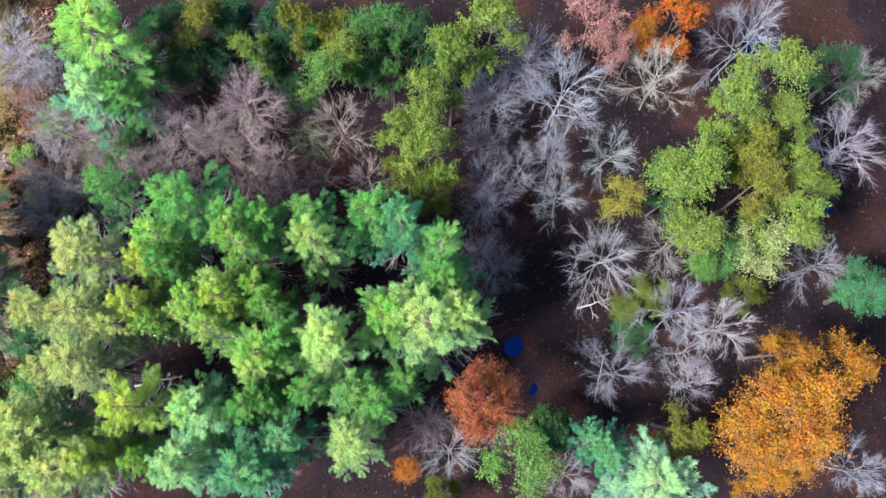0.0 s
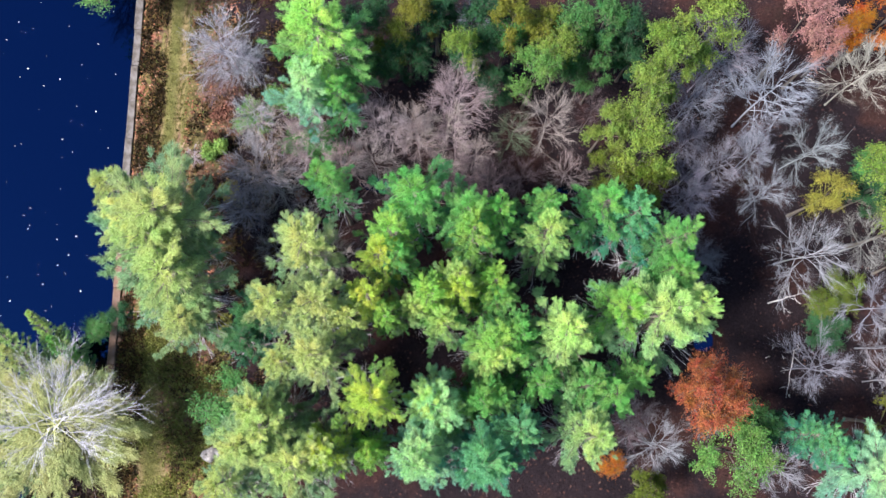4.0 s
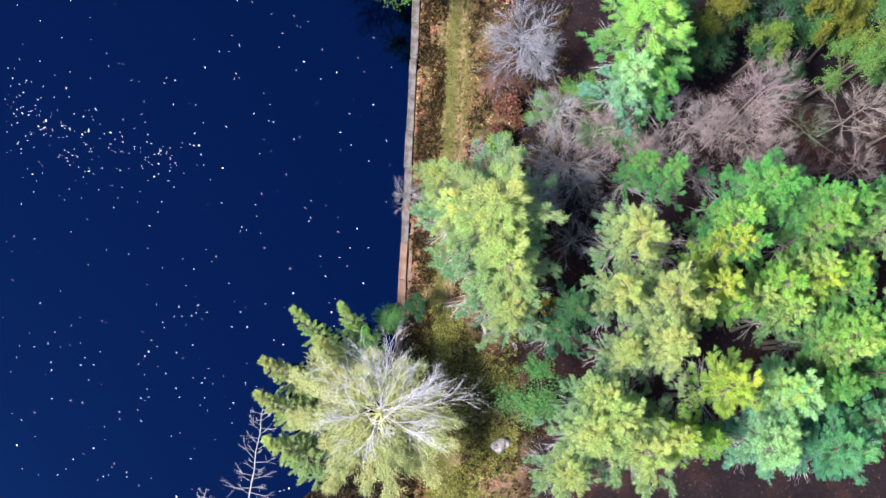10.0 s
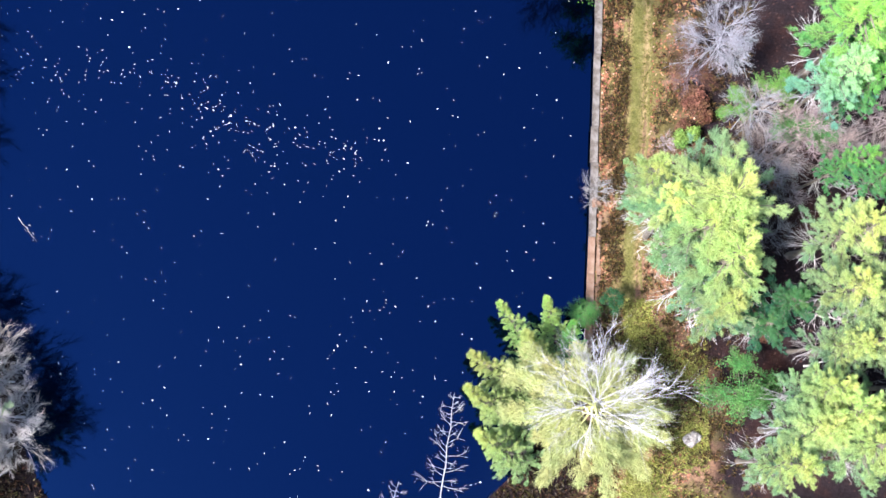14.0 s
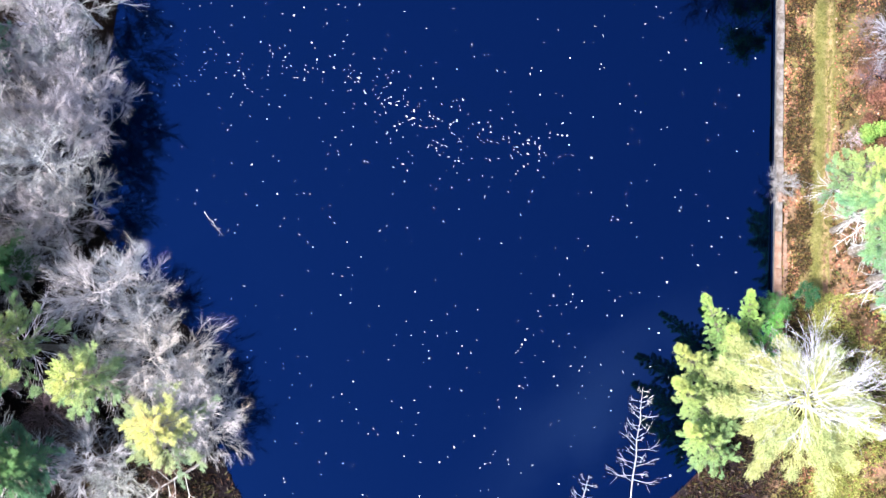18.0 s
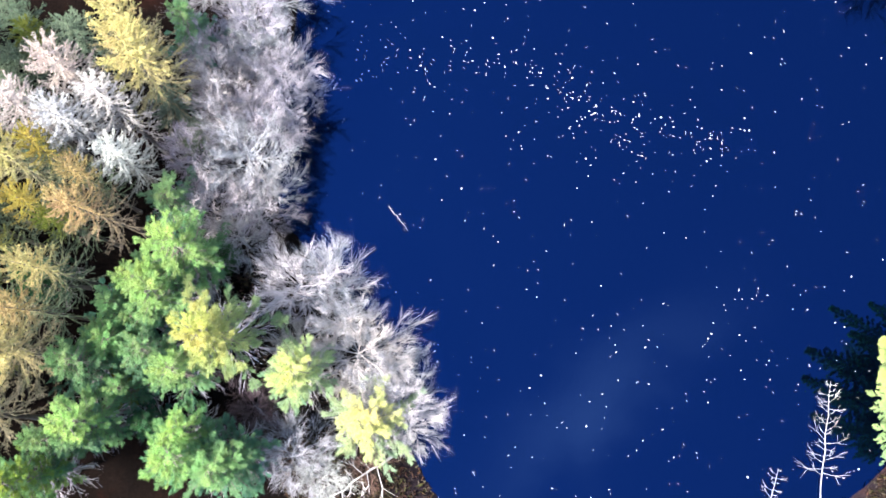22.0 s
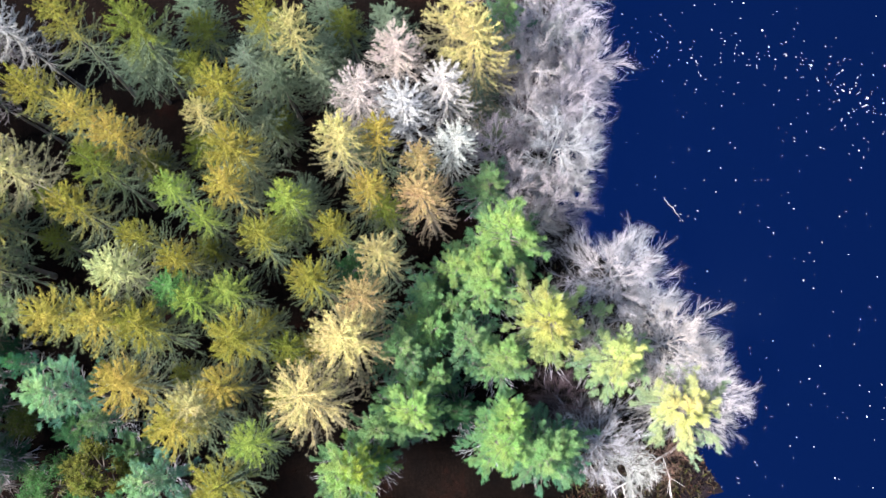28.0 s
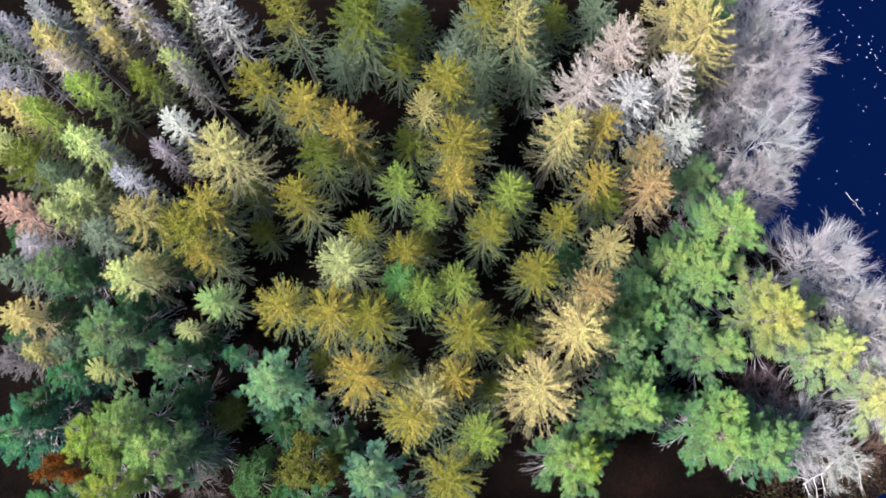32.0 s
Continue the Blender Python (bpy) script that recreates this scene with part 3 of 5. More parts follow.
def plant(kind, x, y, h, r, tint, lean=(0.0, 0.0)):
    """Sets a tree of that kind with its foot at x, y; h and r are its height and its crown's radius, lean is how far its top hangs over, in metres."""
    h0, r0, variants = KINDS[kind]
    parts = variants[planted[kind] % len(variants)]
    planted[kind] += 1
    if kind == "shore_tree":
        h, r = h * 1.06, r * 1.22
    if kind == "larch_tree":
        r = r * 0.93
    if kind == "pine_tree" and x > -24:      # a close stand: tall stems with narrow heads
        r = r * 0.94
    root = new(kind)
    root.empty_display_size = 0.3
    z = float(ground_z(np.array(x), np.array(y)))
    root.matrix_basis = Matrix.LocRotScale((x, y, max(z, -0.3)), Euler((radians(planter.uniform(-2.5, 2.5)), radians(planter.uniform(-2.5, 2.5)), planter.uniform(0, 6.283))), (r / r0, r / r0, h / h0))
    if lean != (0.0, 0.0):
        tip = Vector((*lean, h)).normalized()
        root.matrix_basis = Matrix.Translation((x, y, max(z, -0.3))) @ Vector((0, 0, 1)).rotation_difference(tip).to_matrix().to_4x4() @ Matrix.Diagonal((r / r0, r / r0, Vector((*lean, h)).length / h0, 1))
    c = TINTS[tint] if x > -60 else tuple(WEST.get(kind, 0.54) * v for v in TINTS[tint])      # the western wood is duller in colour
    jit = [planter.uniform(0.95, 1.05) for _ in range(3)]
    top = max(len(parts) - 2, 1)
    for i, (name, me, role) in enumerate(parts):
        ob = new(name, me)
        ob.parent = root
        f = planter.uniform(0.9, 1.1)
        tone = c if role == 1 else TINTS["silver"]
        if kind in ("broadleaf_tree", "sparse_tree", "maple_tree") and role == 1:
            warm = tone[0] > 1.4 * tone[1]
            tone = (tone[0] * (0.7 if warm else 0.58), tone[1] * (0.58 if warm else 0.68), tone[2] * 0.66)
        if kind in ("larch_tree", "dying_larch_tree", "slender_tree") and role == 1:      # faded grey-green skirt, darkened further as shade; head brightened as if sunlit
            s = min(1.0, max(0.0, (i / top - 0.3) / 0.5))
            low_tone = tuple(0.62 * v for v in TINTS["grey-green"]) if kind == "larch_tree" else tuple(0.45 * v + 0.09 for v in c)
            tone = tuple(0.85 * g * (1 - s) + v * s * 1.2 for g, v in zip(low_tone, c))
        if kind == "shore_tree":
            tone = tuple((v * 0.3 + g) * 1.65 for v, g in zip(tone, (0.192, 0.188, 0.193)))
        if kind in ("bare_tree", "stout_bare_tree"):
            tone = (tone[0] * 0.62, tone[1] * 0.65, tone[2] * 0.72) if tone[2] >= tone[0] else (tone[0] * 0.7, tone[1] * 0.7, tone[2] * 0.72)
        if kind in ("pine_tree", "young_pine_tree") and role == 1:      # yellower fresh needles above; shade painted into the low whorls, light into the tops
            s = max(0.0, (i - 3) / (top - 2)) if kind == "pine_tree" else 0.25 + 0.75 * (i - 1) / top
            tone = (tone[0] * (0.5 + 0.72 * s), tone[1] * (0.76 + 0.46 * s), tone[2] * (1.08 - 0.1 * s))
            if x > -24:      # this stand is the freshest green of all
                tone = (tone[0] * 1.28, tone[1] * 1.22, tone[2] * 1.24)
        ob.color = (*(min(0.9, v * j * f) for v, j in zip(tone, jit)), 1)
    text, cat, group = WORDS[kind]
    return tagged(root, text.format(tint), cat, group)


# ---- the trees ----
plant("pine_tree", -19.0, 19.4, 16, 3.6, "bright green")
plant("pine_tree", -20.1, 17.0, 14, 2.4, "pale blue-green")
plant("pine_tree", -17.8, 16.8, 13, 1.7, "green")
plant("broadleaf_tree", -13.7, 21.2, 12, 1.5, "golden olive")
plant("broadleaf_tree", -11.3, 19.9, 12, 1.3, "yellow-green")
plant("broadleaf_tree", -15.8, 19.8, 8, 1.6, "deep green")
plant("broadleaf_tree", -7.7, 20.8, 14, 1.4, "golden olive")
plant("broadleaf_tree", -5.4, 19.6, 13, 1.5, "yellow-green")
plant("broadleaf_tree", -7.1, 18.2, 13, 1.7, "bright green")
plant("broadleaf_tree", -3.1, 20.8, 13, 1.5, "green")
plant("broadleaf_tree", -3.3, 18.5, 10, 1.0, "green")
plant("broadleaf_tree", -9.6, 20.4, 9, 1.4, "deep green")
plant("broadleaf_tree", 2.1, 20.2, 16, 2.1, "yellow-green")
plant("broadleaf_tree", -1.2, 21.2, 12, 1.4, "deep green")
plant("broadleaf_tree", 0.3, 17.4, 17, 1.5, "yellow-green")
plant("broadleaf_tree", -0.7, 15.9, 15, 1.7, "yellow-green")
plant("broadleaf_tree", -1.3, 13.5, 15, 2.0, "yellow-green")
plant("broadleaf_tree", -0.6, 12.1, 12, 1.7, "olive")
plant("sparse_tree", 8.2, 20.2, 15, 2.1, "salmon")
plant("broadleaf_tree", 12.8, 20.8, 15, 2.0, "orange")
plant("broadleaf_tree", 11.0, 20.3, 13, 0.9, "golden orange")
plant("bare_tree", 17.1, 20.3, 14, 2.8, "silver")
plant("stout_bare_tree", 6.4, 17.0, 13.5, 3.0, "silver")
plant("bare_tree", 3.6, 19.3, 12, 2.4, "lavender grey")
plant("bare_tree", 2.6, 16.7, 10, 2.0, "lavender grey")
plant("bare_tree", 2.3, 14.9, 9, 1.6, "lavender grey")
plant("stout_bare_tree", 12.4, 18.4, 13, 2.3, "white")
plant("bare_tree", 9.3, 14.2, 11, 1.7, "silver")
plant("bare_tree", 6.3, 13.8, 9, 1.5, "lavender grey")
plant("bare_tree", 6.7, 11.4, 11, 1.6, "silver")
plant("bare_tree", 2.1, 12.8, 10, 1.8, "lavender grey")
plant("bare_tree", 1.9, 10.9, 10, 1.7, "lavender grey")
plant("bare_tree", 2.3, 7.8, 9, 2.0, "lavender grey")
plant("bare_tree", 8.8, 8.1, 12, 2.5, "silver")
plant("sparse_tree", 9.8, 11.2, 10, 1.7, "golden")
plant("stout_bare_tree", 12.8, 5.1, 13, 2.1, "silver")
plant("stout_bare_tree", 15.4, 4.0, 14, 2.0, "white")
plant("bare_tree", 13.7, 2.8, 10, 1.8, "silver")
plant("bare_tree", 9.6, 1.5, 8, 2.3, "lavender grey")
plant("stout_bare_tree", 14.0, 0.7, 9, 1.8, "silver")
plant("broadleaf_tree", 17.8, 17.4, 17, 2.2, "yellow-green")
plant("broadleaf_tree", 15.6, 15.2, 16, 2.1, "yellow-green")
plant("broadleaf_tree", 16.7, 13.8, 15, 1.8, "golden olive")
plant("broadleaf_tree", 13.7, 12.2, 15, 2.3, "yellow-green")
plant("broadleaf_tree", 16.6, 11.3, 15, 2.0, "golden olive")
plant("broadleaf_tree", 19.0, 12.6, 14, 1.8, "yellow-green")
plant("broadleaf_tree", 18.5, 9.7, 15, 2.3, "yellow-green")
plant("sparse_tree", 17.3, 7.9, 14, 2.0, "pale yellow-green")
plant("broadleaf_tree", 13.4, 9.2, 13, 1.9, "yellow-green")
plant("stout_bare_tree", 22.5, 14.2, 13, 2.7, "silver")
plant("bare_tree", 24.1, 18.8, 11, 2.0, "grey")
plant("bare_tree", 21.7, 7.8, 9, 2.0, "lavender grey")
plant("broadleaf_tree", 23.4, 19.2, 8, 2.0, "deep green")
plant("broadleaf_tree", 23.9, 6.0, 9, 2.1, "blue-green")
plant("broadleaf_tree", 17.9, 6.1, 6, 1.4, "olive")
plant("broadleaf_tree", 10.9, 5.4, 4, 1.2, "olive")
plant("maple_tree", 17.7, -0.7, 17, 4.0, "golden orange")
plant("broadleaf_tree", 21.3, 1.9, 16, 1.9, "golden orange")
plant("broadleaf_tree", 18.3, 2.5, 15, 1.6, "golden orange")
plant("broadleaf_tree", 12.8, -1.6, 13, 1.7, "golden olive")
plant("maple_tree", 17.4, -3.6, 14, 2.5, "golden orange")
plant("maple_tree", 2.2, 0.2, 16.5, 2.6, "red-orange")
plant("broadleaf_tree", -2.3, -4.1, 5, 1.0, "orange")
plant("bare_tree", 0.0, -2.9, 9, 2.0, "silver")
plant("bare_tree", -0.9, -1.4, 8, 1.4, "grey")
plant("broadleaf_tree", 4.0, -3.4, 11, 2.5, "bright green")
plant("broadleaf_tree", 5.5, -1.5, 9, 1.5, "green")
plant("bare_tree", 6.6, -4.1, 10, 1.7, "silver")
plant("pine_tree", 10.9, -4.4, 15, 3.1, "pale blue-green")
plant("pine_tree", 8.8, -2.6, 14, 1.6, "blue-green")
plant("broadleaf_tree", -0.3, -5.5, 7, 1.4, "olive")
plant("bare_tree", 23.1, -4.1, 10, 2.0, "silver")
plant("pine_tree", -20.0, 7.8, 15, 2.7, "soft green")
plant("stout_bare_tree", -18.5, 7.5, 13.5, 1.4, "white")
plant("pine_tree", -13.7, 10.4, 19, 2.7, "green")
plant("pine_tree", -14.8, 8.8, 18, 1.9, "bright green")
plant("pine_tree", -10.8, 9.4, 19, 2.2, "green")
plant("pine_tree", -9.6, 9.3, 18, 1.7, "green")
plant("pine_tree", -10.5, 7.6, 19, 2.0, "bright green")
plant("pine_tree", -7.2, 8.7, 18, 1.9, "green")
plant("pine_tree", -6.7, 7.2, 19, 1.9, "light green")
plant("pine_tree", -3.8, 9.3, 18, 2.1, "green")
plant("pine_tree", -2.2, 8.7, 18, 2.0, "blue-green")
plant("pine_tree", -0.8, 7.7, 18, 2.1, "green")
plant("pine_tree", 0.3, 6.4, 17, 1.8, "green")
plant("pine_tree", -15.9, 6.7, 18, 1.7, "yellow-green")
plant("pine_tree", -18.5, 4.6, 18, 2.4, "soft green")
plant("pine_tree", -16.2, 5.0, 18, 1.6, "yellow-green")
plant("pine_tree", -12.5, 5.4, 18, 1.9, "bright green")
plant("pine_tree", -10.8, 5.8, 19, 1.5, "light green")
plant("pine_tree", -9.5, 5.1, 17, 1.6, "green")
plant("pine_tree", -3.6, 4.7, 18, 2.1, "bright green")
plant("pine_tree", -0.8, 3.2, 19, 3.1, "light green")
plant("pine_tree", 1.6, 4.0, 18, 2.0, "light green")
plant("pine_tree", -6.3, 2.1, 19, 2.8, "light green")
plant("pine_tree", -8.1, 2.9, 18, 1.9, "green")
plant("pine_tree", -10.3, 2.6, 18, 2.3, "bright green")
plant("pine_tree", -11.9, 3.4, 17, 1.5, "light green")
plant("pine_tree", -14.8, 4.5, 17, 1.4, "bright green")
plant("pine_tree", -18.9, 1.5, 18, 2.5, "soft green")
plant("pine_tree", -17.2, 4.1, 17, 1.7, "soft green")
plant("pine_tree", -16.2, -0.7, 19, 2.2, "yellow-green")
plant("pine_tree", -20.5, -1.5, 17, 2.5, "soft green")
plant("pine_tree", -12.6, -0.9, 18, 2.4, "pale blue-green")
plant("pine_tree", -10.5, -0.4, 17, 1.9, "green")
plant("pine_tree", -12.9, -3.1, 18, 2.1, "pale blue-green")
plant("pine_tree", -10.2, -3.4, 18, 2.4, "blue-green")
plant("pine_tree", -8.7, -2.6, 17, 1.9, "blue-green")
plant("pine_tree", -5.2, -2.3, 18, 2.3, "light green")
plant("pine_tree", -18.0, -3.2, 17, 2.1, "soft green")
plant("pine_tree", -16.0, -3.4, 15, 1.3, "bright green")
plant("pine_tree", -3.9, 0.4, 17, 1.9, "green")
plant("pine_tree", -20.1, -4.1, 17, 2.5, "soft green")
plant("pine_tree", -7.6, 0.7, 17, 1.7, "green")
plant("pine_tree", -22.2, -3.2, 16, 2.6, "soft green")
plant("pine_tree", -23.7, -5.1, 15, 2.0, "soft green")
plant("pine_tree", -27.2, 9.8, 16, 3.7, "soft green")
plant("pine_tree", -28.0, 7.7, 15, 3.4, "soft green")
plant("pine_tree", -26.8, 5.8, 15, 3.3, "soft green")
plant("pine_tree", -26.7, 4.2, 12, 2.3, "soft green")
plant("pine_tree", -29.9, 11.1, 13, 1.9, "soft green")
plant("pine_tree", -29.2, 9.0, 13, 2.2, "pale yellow-green")
plant("broadleaf_tree", -33.2, 3.9, 3.5, 1.2, "green")
plant("broadleaf_tree", -24.4, -0.7, 7, 2.4, "green")
plant("bare_tree", -25.3, 20.8, 10, 2.5, "silver")
plant("bare_tree", -23.1, 12.9, 9, 3.0, "grey")
plant("bare_tree", -20.2, 14.8, 10, 1.8, "pinkish grey")
plant("bare_tree", -23.5, 16.0, 9, 1.7, "silver")
plant("bare_tree", -16.2, 15.8, 10, 1.6, "pinkish grey")
plant("bare_tree", -11.4, 16.7, 13, 2.1, "pinkish grey")
plant("bare_tree", -6.0, 15.9, 13, 2.0, "pinkish grey")
plant("bare_tree", -13.6, 15.5, 9, 1.4, "pinkish grey")
plant("bare_tree", -17.9, 14.0, 8, 1.4, "pinkish grey")
plant("bare_tree", -11.4, 15.0, 9, 1.8, "pinkish grey")
plant("bare_tree", -8.1, 15.5, 8, 1.4, "grey-green")
plant("bare_tree", -4.6, 13.2, 7, 1.6, "pinkish grey")
plant("bare_tree", -7.3, 12.9, 7, 1.4, "purple-brown")
plant("bare_tree", -10.6, 12.9, 7, 1.7, "purple-brown")
plant("bare_tree", -3.3, 16.8, 9, 1.4, "purple-brown")
plant("bare_tree", -24.0, 11.0, 6, 1.5, "pinkish grey")
plant("bare_tree", -22.2, 8.8, 7, 1.6, "grey")
plant("broadleaf_tree", -19.6, 14.9, 7, 1.6, "green")
plant("shrub", -26.9, 15.2, 1.6, 0.7, "bright green")
plant("shrub", -25.5, 12.6, 2, 0.8, "golden")
plant("stout_bare_tree", -32.4, 11.9, 3, 1.2, "grey")
plant("bare_tree", -24.2, 20.2, 7, 1.6, "silver")
plant("shore_tree", -77.4, 19.6, 12.5, 2.8, "silver")
plant("shore_tree", -76.0, 17.4, 11.5, 2.6, "lavender grey")
plant("shore_tree", -79.2, 16.8, 12.5, 2.2, "pinkish white")
plant("shore_tree", -77.1, 14.7, 11.5, 2.7, "lavender grey")
plant("shore_tree", -79.3, 14.2, 12.5, 2.0, "pinkish white")
plant("shore_tree", -77.7, 11.9, 12.5, 2.9, "lavender grey")
plant("shore_tree", -76.5, 10.6, 10.5, 2.1, "lavender grey")
plant("shore_tree", -79.7, 9.2, 10.5, 2.1, "rose grey")
plant("shore_tree", -77.5, 9.1, 9.5, 2.1, "rose grey")
plant("shore_tree", -74.3, 4.1, 10.5, 3.3, "silver")
plant("shore_tree", -71.7, 2.3, 9.5, 2.1, "silver")
plant("shore_tree", -71.0, 0.6, 9.5, 3.0, "pinkish white")
plant("shore_tree", -68.6, -2.4, 9.5, 2.6, "white")
plant("shore_tree", -70.1, -0.9, 8.5, 2.0, "silver")
plant("shore_tree", -74.9, -5.1, 8.5, 2.4, "grey")
plant("shore_tree", -73.2, -6.3, 8.5, 1.9, "pinkish white")
plant("bare_tree", -77.3, -2.8, 8, 2.3, "purple-brown")
plant("pine_tree", -70.3, -3.0, 10, 2.7, "lemon")
plant("shore_tree", -76.6, 22.6, 12, 2.8, "silver")
plant("shore_tree", -79.0, 24.0, 12, 2.8, "lavender grey")
plant("shore_tree", -76.4, 26.2, 12, 2.8, "lavender grey")
plant("pine_tree", -73.9, -0.4, 13, 2.4, "pale yellow-green")
plant("pine_tree", -78.0, 1.5, 17, 3.0, "bright yellow")
plant("pine_tree", -80.5, 5.8, 16, 2.6, "light green")
plant("pine_tree", -81.6, 3.3, 15, 2.2, "light green")
plant("pine_tree", -82.2, 0.7, 13, 1.9, "sage green")
plant("pine_tree", -80.9, -0.9, 14, 2.1, "light green")
plant("pine_tree", -85.2, 3.5, 11, 1.7, "pale blue-green")
plant("pine_tree", -83.5, 4.9, 13, 1.7, "light green")
plant("pine_tree", -82.0, 9.3, 12, 1.9, "sage green")
plant("pine_tree", -86.0, -0.4, 14, 2.0, "sage green")
plant("pine_tree", -85.7, -2.7, 15, 2.4, "light green")
plant("pine_tree", -87.1, -4.6, 14, 1.6, "sage green")
plant("pine_tree", -81.1, -4.9, 14, 2.3, "light green")
plant("pine_tree", -78.2, -5.2, 13, 2.5, "sage green")
plant("pine_tree", -89.1, -6.5, 16, 2.2, "light green")
plant("pine_tree", -85.6, 1.0, 10, 1.7, "sage green")
plant("bare_tree", -80.0, 12.3, 8, 0.9, "grey")
plant("pine_tree", -81.1, 19.0, 14, 1.8, "sage green")
plant("dying_larch_tree", -86.7, 15.3, 18, 2.2, "pinkish white")
plant("dying_larch_tree", -89.0, 13.5, 18, 2.2, "pinkish white")
plant("dying_larch_tree", -86.0, 12.5, 18, 2.2, "white")
plant("dying_larch_tree", -83.3, 13.1, 18, 2.0, "white")
plant("dying_larch_tree", -83.8, 11.2, 17, 1.8, "white")
plant("dying_larch_tree", -82.0, 15.2, 18, 2.7, "pale golden")
plant("dying_larch_tree", -83.8, 17.8, 18, 2.3, "pale golden")
plant("dying_larch_tree", -89.8, 10.7, 18, 2.0, "pale golden")
plant("larch_tree", -87.8, 10.5, 17.5, 1.6, "golden")
plant("larch_tree", -88.3, 8.3, 18, 1.8, "golden")
plant("larch_tree", -85.6, 9.9, 17.5, 1.6, "tan orange")
plant("dying_larch_tree", -84.5, 8.2, 18, 2.0, "tan orange")
plant("larch_tree", -89.2, 6.1, 18, 1.6, "golden olive")
plant("larch_tree", -87.0, 4.9, 18, 1.9, "pale golden")
plant("larch_tree", -91.9, 7.7, 16, 1.9, "yellow-green")
plant("larch_tree", -86.8, 7.7, 15, 1.6, "olive")
plant("larch_tree", -94.1, 5.5, 18, 1.8, "golden olive")
plant("larch_tree", -95.6, 8.8, 18, 1.9, "golden")
plant("larch_tree", -94.9, 10.8, 18, 2.5, "golden olive")
plant("larch_tree", -97.6, 12.4, 17, 1.6, "pale golden")
plant("larch_tree", -95.8, 14.1, 18, 2.3, "golden olive")
plant("larch_tree", -91.7, 16.7, 18, 2.1, "pale golden")
plant("larch_tree", -90.7, 3.6, 17, 2.0, "golden olive")
plant("larch_tree", -87.9, 2.9, 18, 2.0, "tan orange")
plant("larch_tree", -94.4, 0.6, 18, 2.4, "golden olive")
plant("dying_larch_tree", -88.6, 0.6, 18.5, 2.8, "pale golden")
plant("larch_tree", -95.1, -1.9, 18, 2.0, "golden")
plant("dying_larch_tree", -90.6, -3.3, 18.5, 2.8, "pale golden")
plant("larch_tree", -97.4, -3.3, 18, 2.4, "pale golden")
plant("larch_tree", -94.2, -5.1, 17, 2.0, "yellow-green")
plant("larch_tree", -95.5, -6.8, 17, 2.4, "golden olive")
plant("larch_tree", -92.5, -0.5, 16, 1.7, "olive")
plant("larch_tree", -98.2, 2.4, 17, 1.8, "green")
plant("larch_tree", -95.6, 3.3, 17, 1.8, "yellow-green")
plant("larch_tree", -98.3, 5.1, 17, 1.7, "golden olive")
plant("larch_tree", -97.2, 7.1, 16, 1.5, "yellow-green")
plant("larch_tree", -94.1, 17.9, 18, 1.8, "golden olive")
plant("larch_tree", -104.2, 17.1, 18, 2.1, "golden olive")
plant("larch_tree", -100.3, 17.4, 18, 2.5, "olive")
plant("larch_tree", -105.6, 13.9, 18, 2.1, "golden olive")
plant("larch_tree", -103.6, 11.9, 18, 2.2, "golden")
plant("larch_tree", -100.8, 11.1, 18, 2.1, "golden")
plant("larch_tree", -102.7, 9.7, 17, 2.0, "olive")
plant("larch_tree", -99.1, 8.5, 17, 1.7, "yellow-green")
plant("larch_tree", -103.2, 7.0, 17, 2.0, "golden olive")
plant("larch_tree", -100.0, 6.1, 17, 1.5, "golden olive")
plant("dying_larch_tree", -107.2, 9.6, 18.5, 2.6, "pale golden")
plant("larch_tree", -111.2, 6.7, 18, 2.2, "pale golden")
plant("larch_tree", -108.7, 7.3, 18, 2.3, "golden")
plant("larch_tree", -109.1, 5.2, 18, 2.3, "golden olive")
plant("larch_tree", -108.3, 4.3, 17, 1.6, "golden")
plant("dying_larch_tree", -101.1, 4.0, 17, 2.2, "pale yellow-green")
plant("larch_tree", -104.8, 2.1, 18, 2.2, "golden")
plant("larch_tree", -102.2, 1.1, 18, 2.4, "golden")
plant("larch_tree", -99.9, 0.7, 17, 2.3, "golden olive")
plant("larch_tree", -97.7, 2.6, 17, 1.8, "yellow-green")
plant("larch_tree", -100.8, -1.9, 18.5, 2.4, "golden")
plant("larch_tree", -97.9, -3.5, 18.5, 2.4, "golden")
plant("pine_tree", -105.2, -2.4, 15, 2.2, "pale blue-green")
plant("pine_tree", -103.0, -4.0, 12, 1.1, "sage green")
plant("broadleaf_tree", -103.5, -6.9, 12, 2.0, "golden olive")
plant("pine_tree", -99.7, -7.1, 14, 1.8, "pale blue-green")
plant("broadleaf_tree", -108.1, -3.8, 9, 1.4, "olive")
plant("broadleaf_tree", -107.0, -8.0, 9, 2.1, "green")
plant("pine_tree", -114.1, -5.4, 18, 2.1, "yellow-green")
plant("pine_tree", -112.3, -3.9, 18, 2.0, "light green")
plant("pine_tree", -111.0, -6.3, 18, 2.1, "light green")
plant("pine_tree", -113.4, -7.1, 18, 2.1, "yellow-green")
plant("broadleaf_tree", -116.9, -6.4, 15, 1.2, "orange")
plant("pine_tree", -113.5, 0.6, 16, 2.2, "sage green")
plant("slender_tree", -112.9, 3.0, 18, 1.4, "pale yellow-green")
plant("pine_tree", -116.7, 3.9, 16, 1.9, "sage green")
plant("pine_tree", -111.5, -1.2, 14, 1.6, "sage green")
plant("slender_tree", -108.0, 2.4, 16, 1.3, "light green")
plant("pine_tree", -116.8, -2.1, 14, 1.5, "blue-green")
plant("slender_tree", -118.4, 1.2, 16, 1.4, "pale golden")
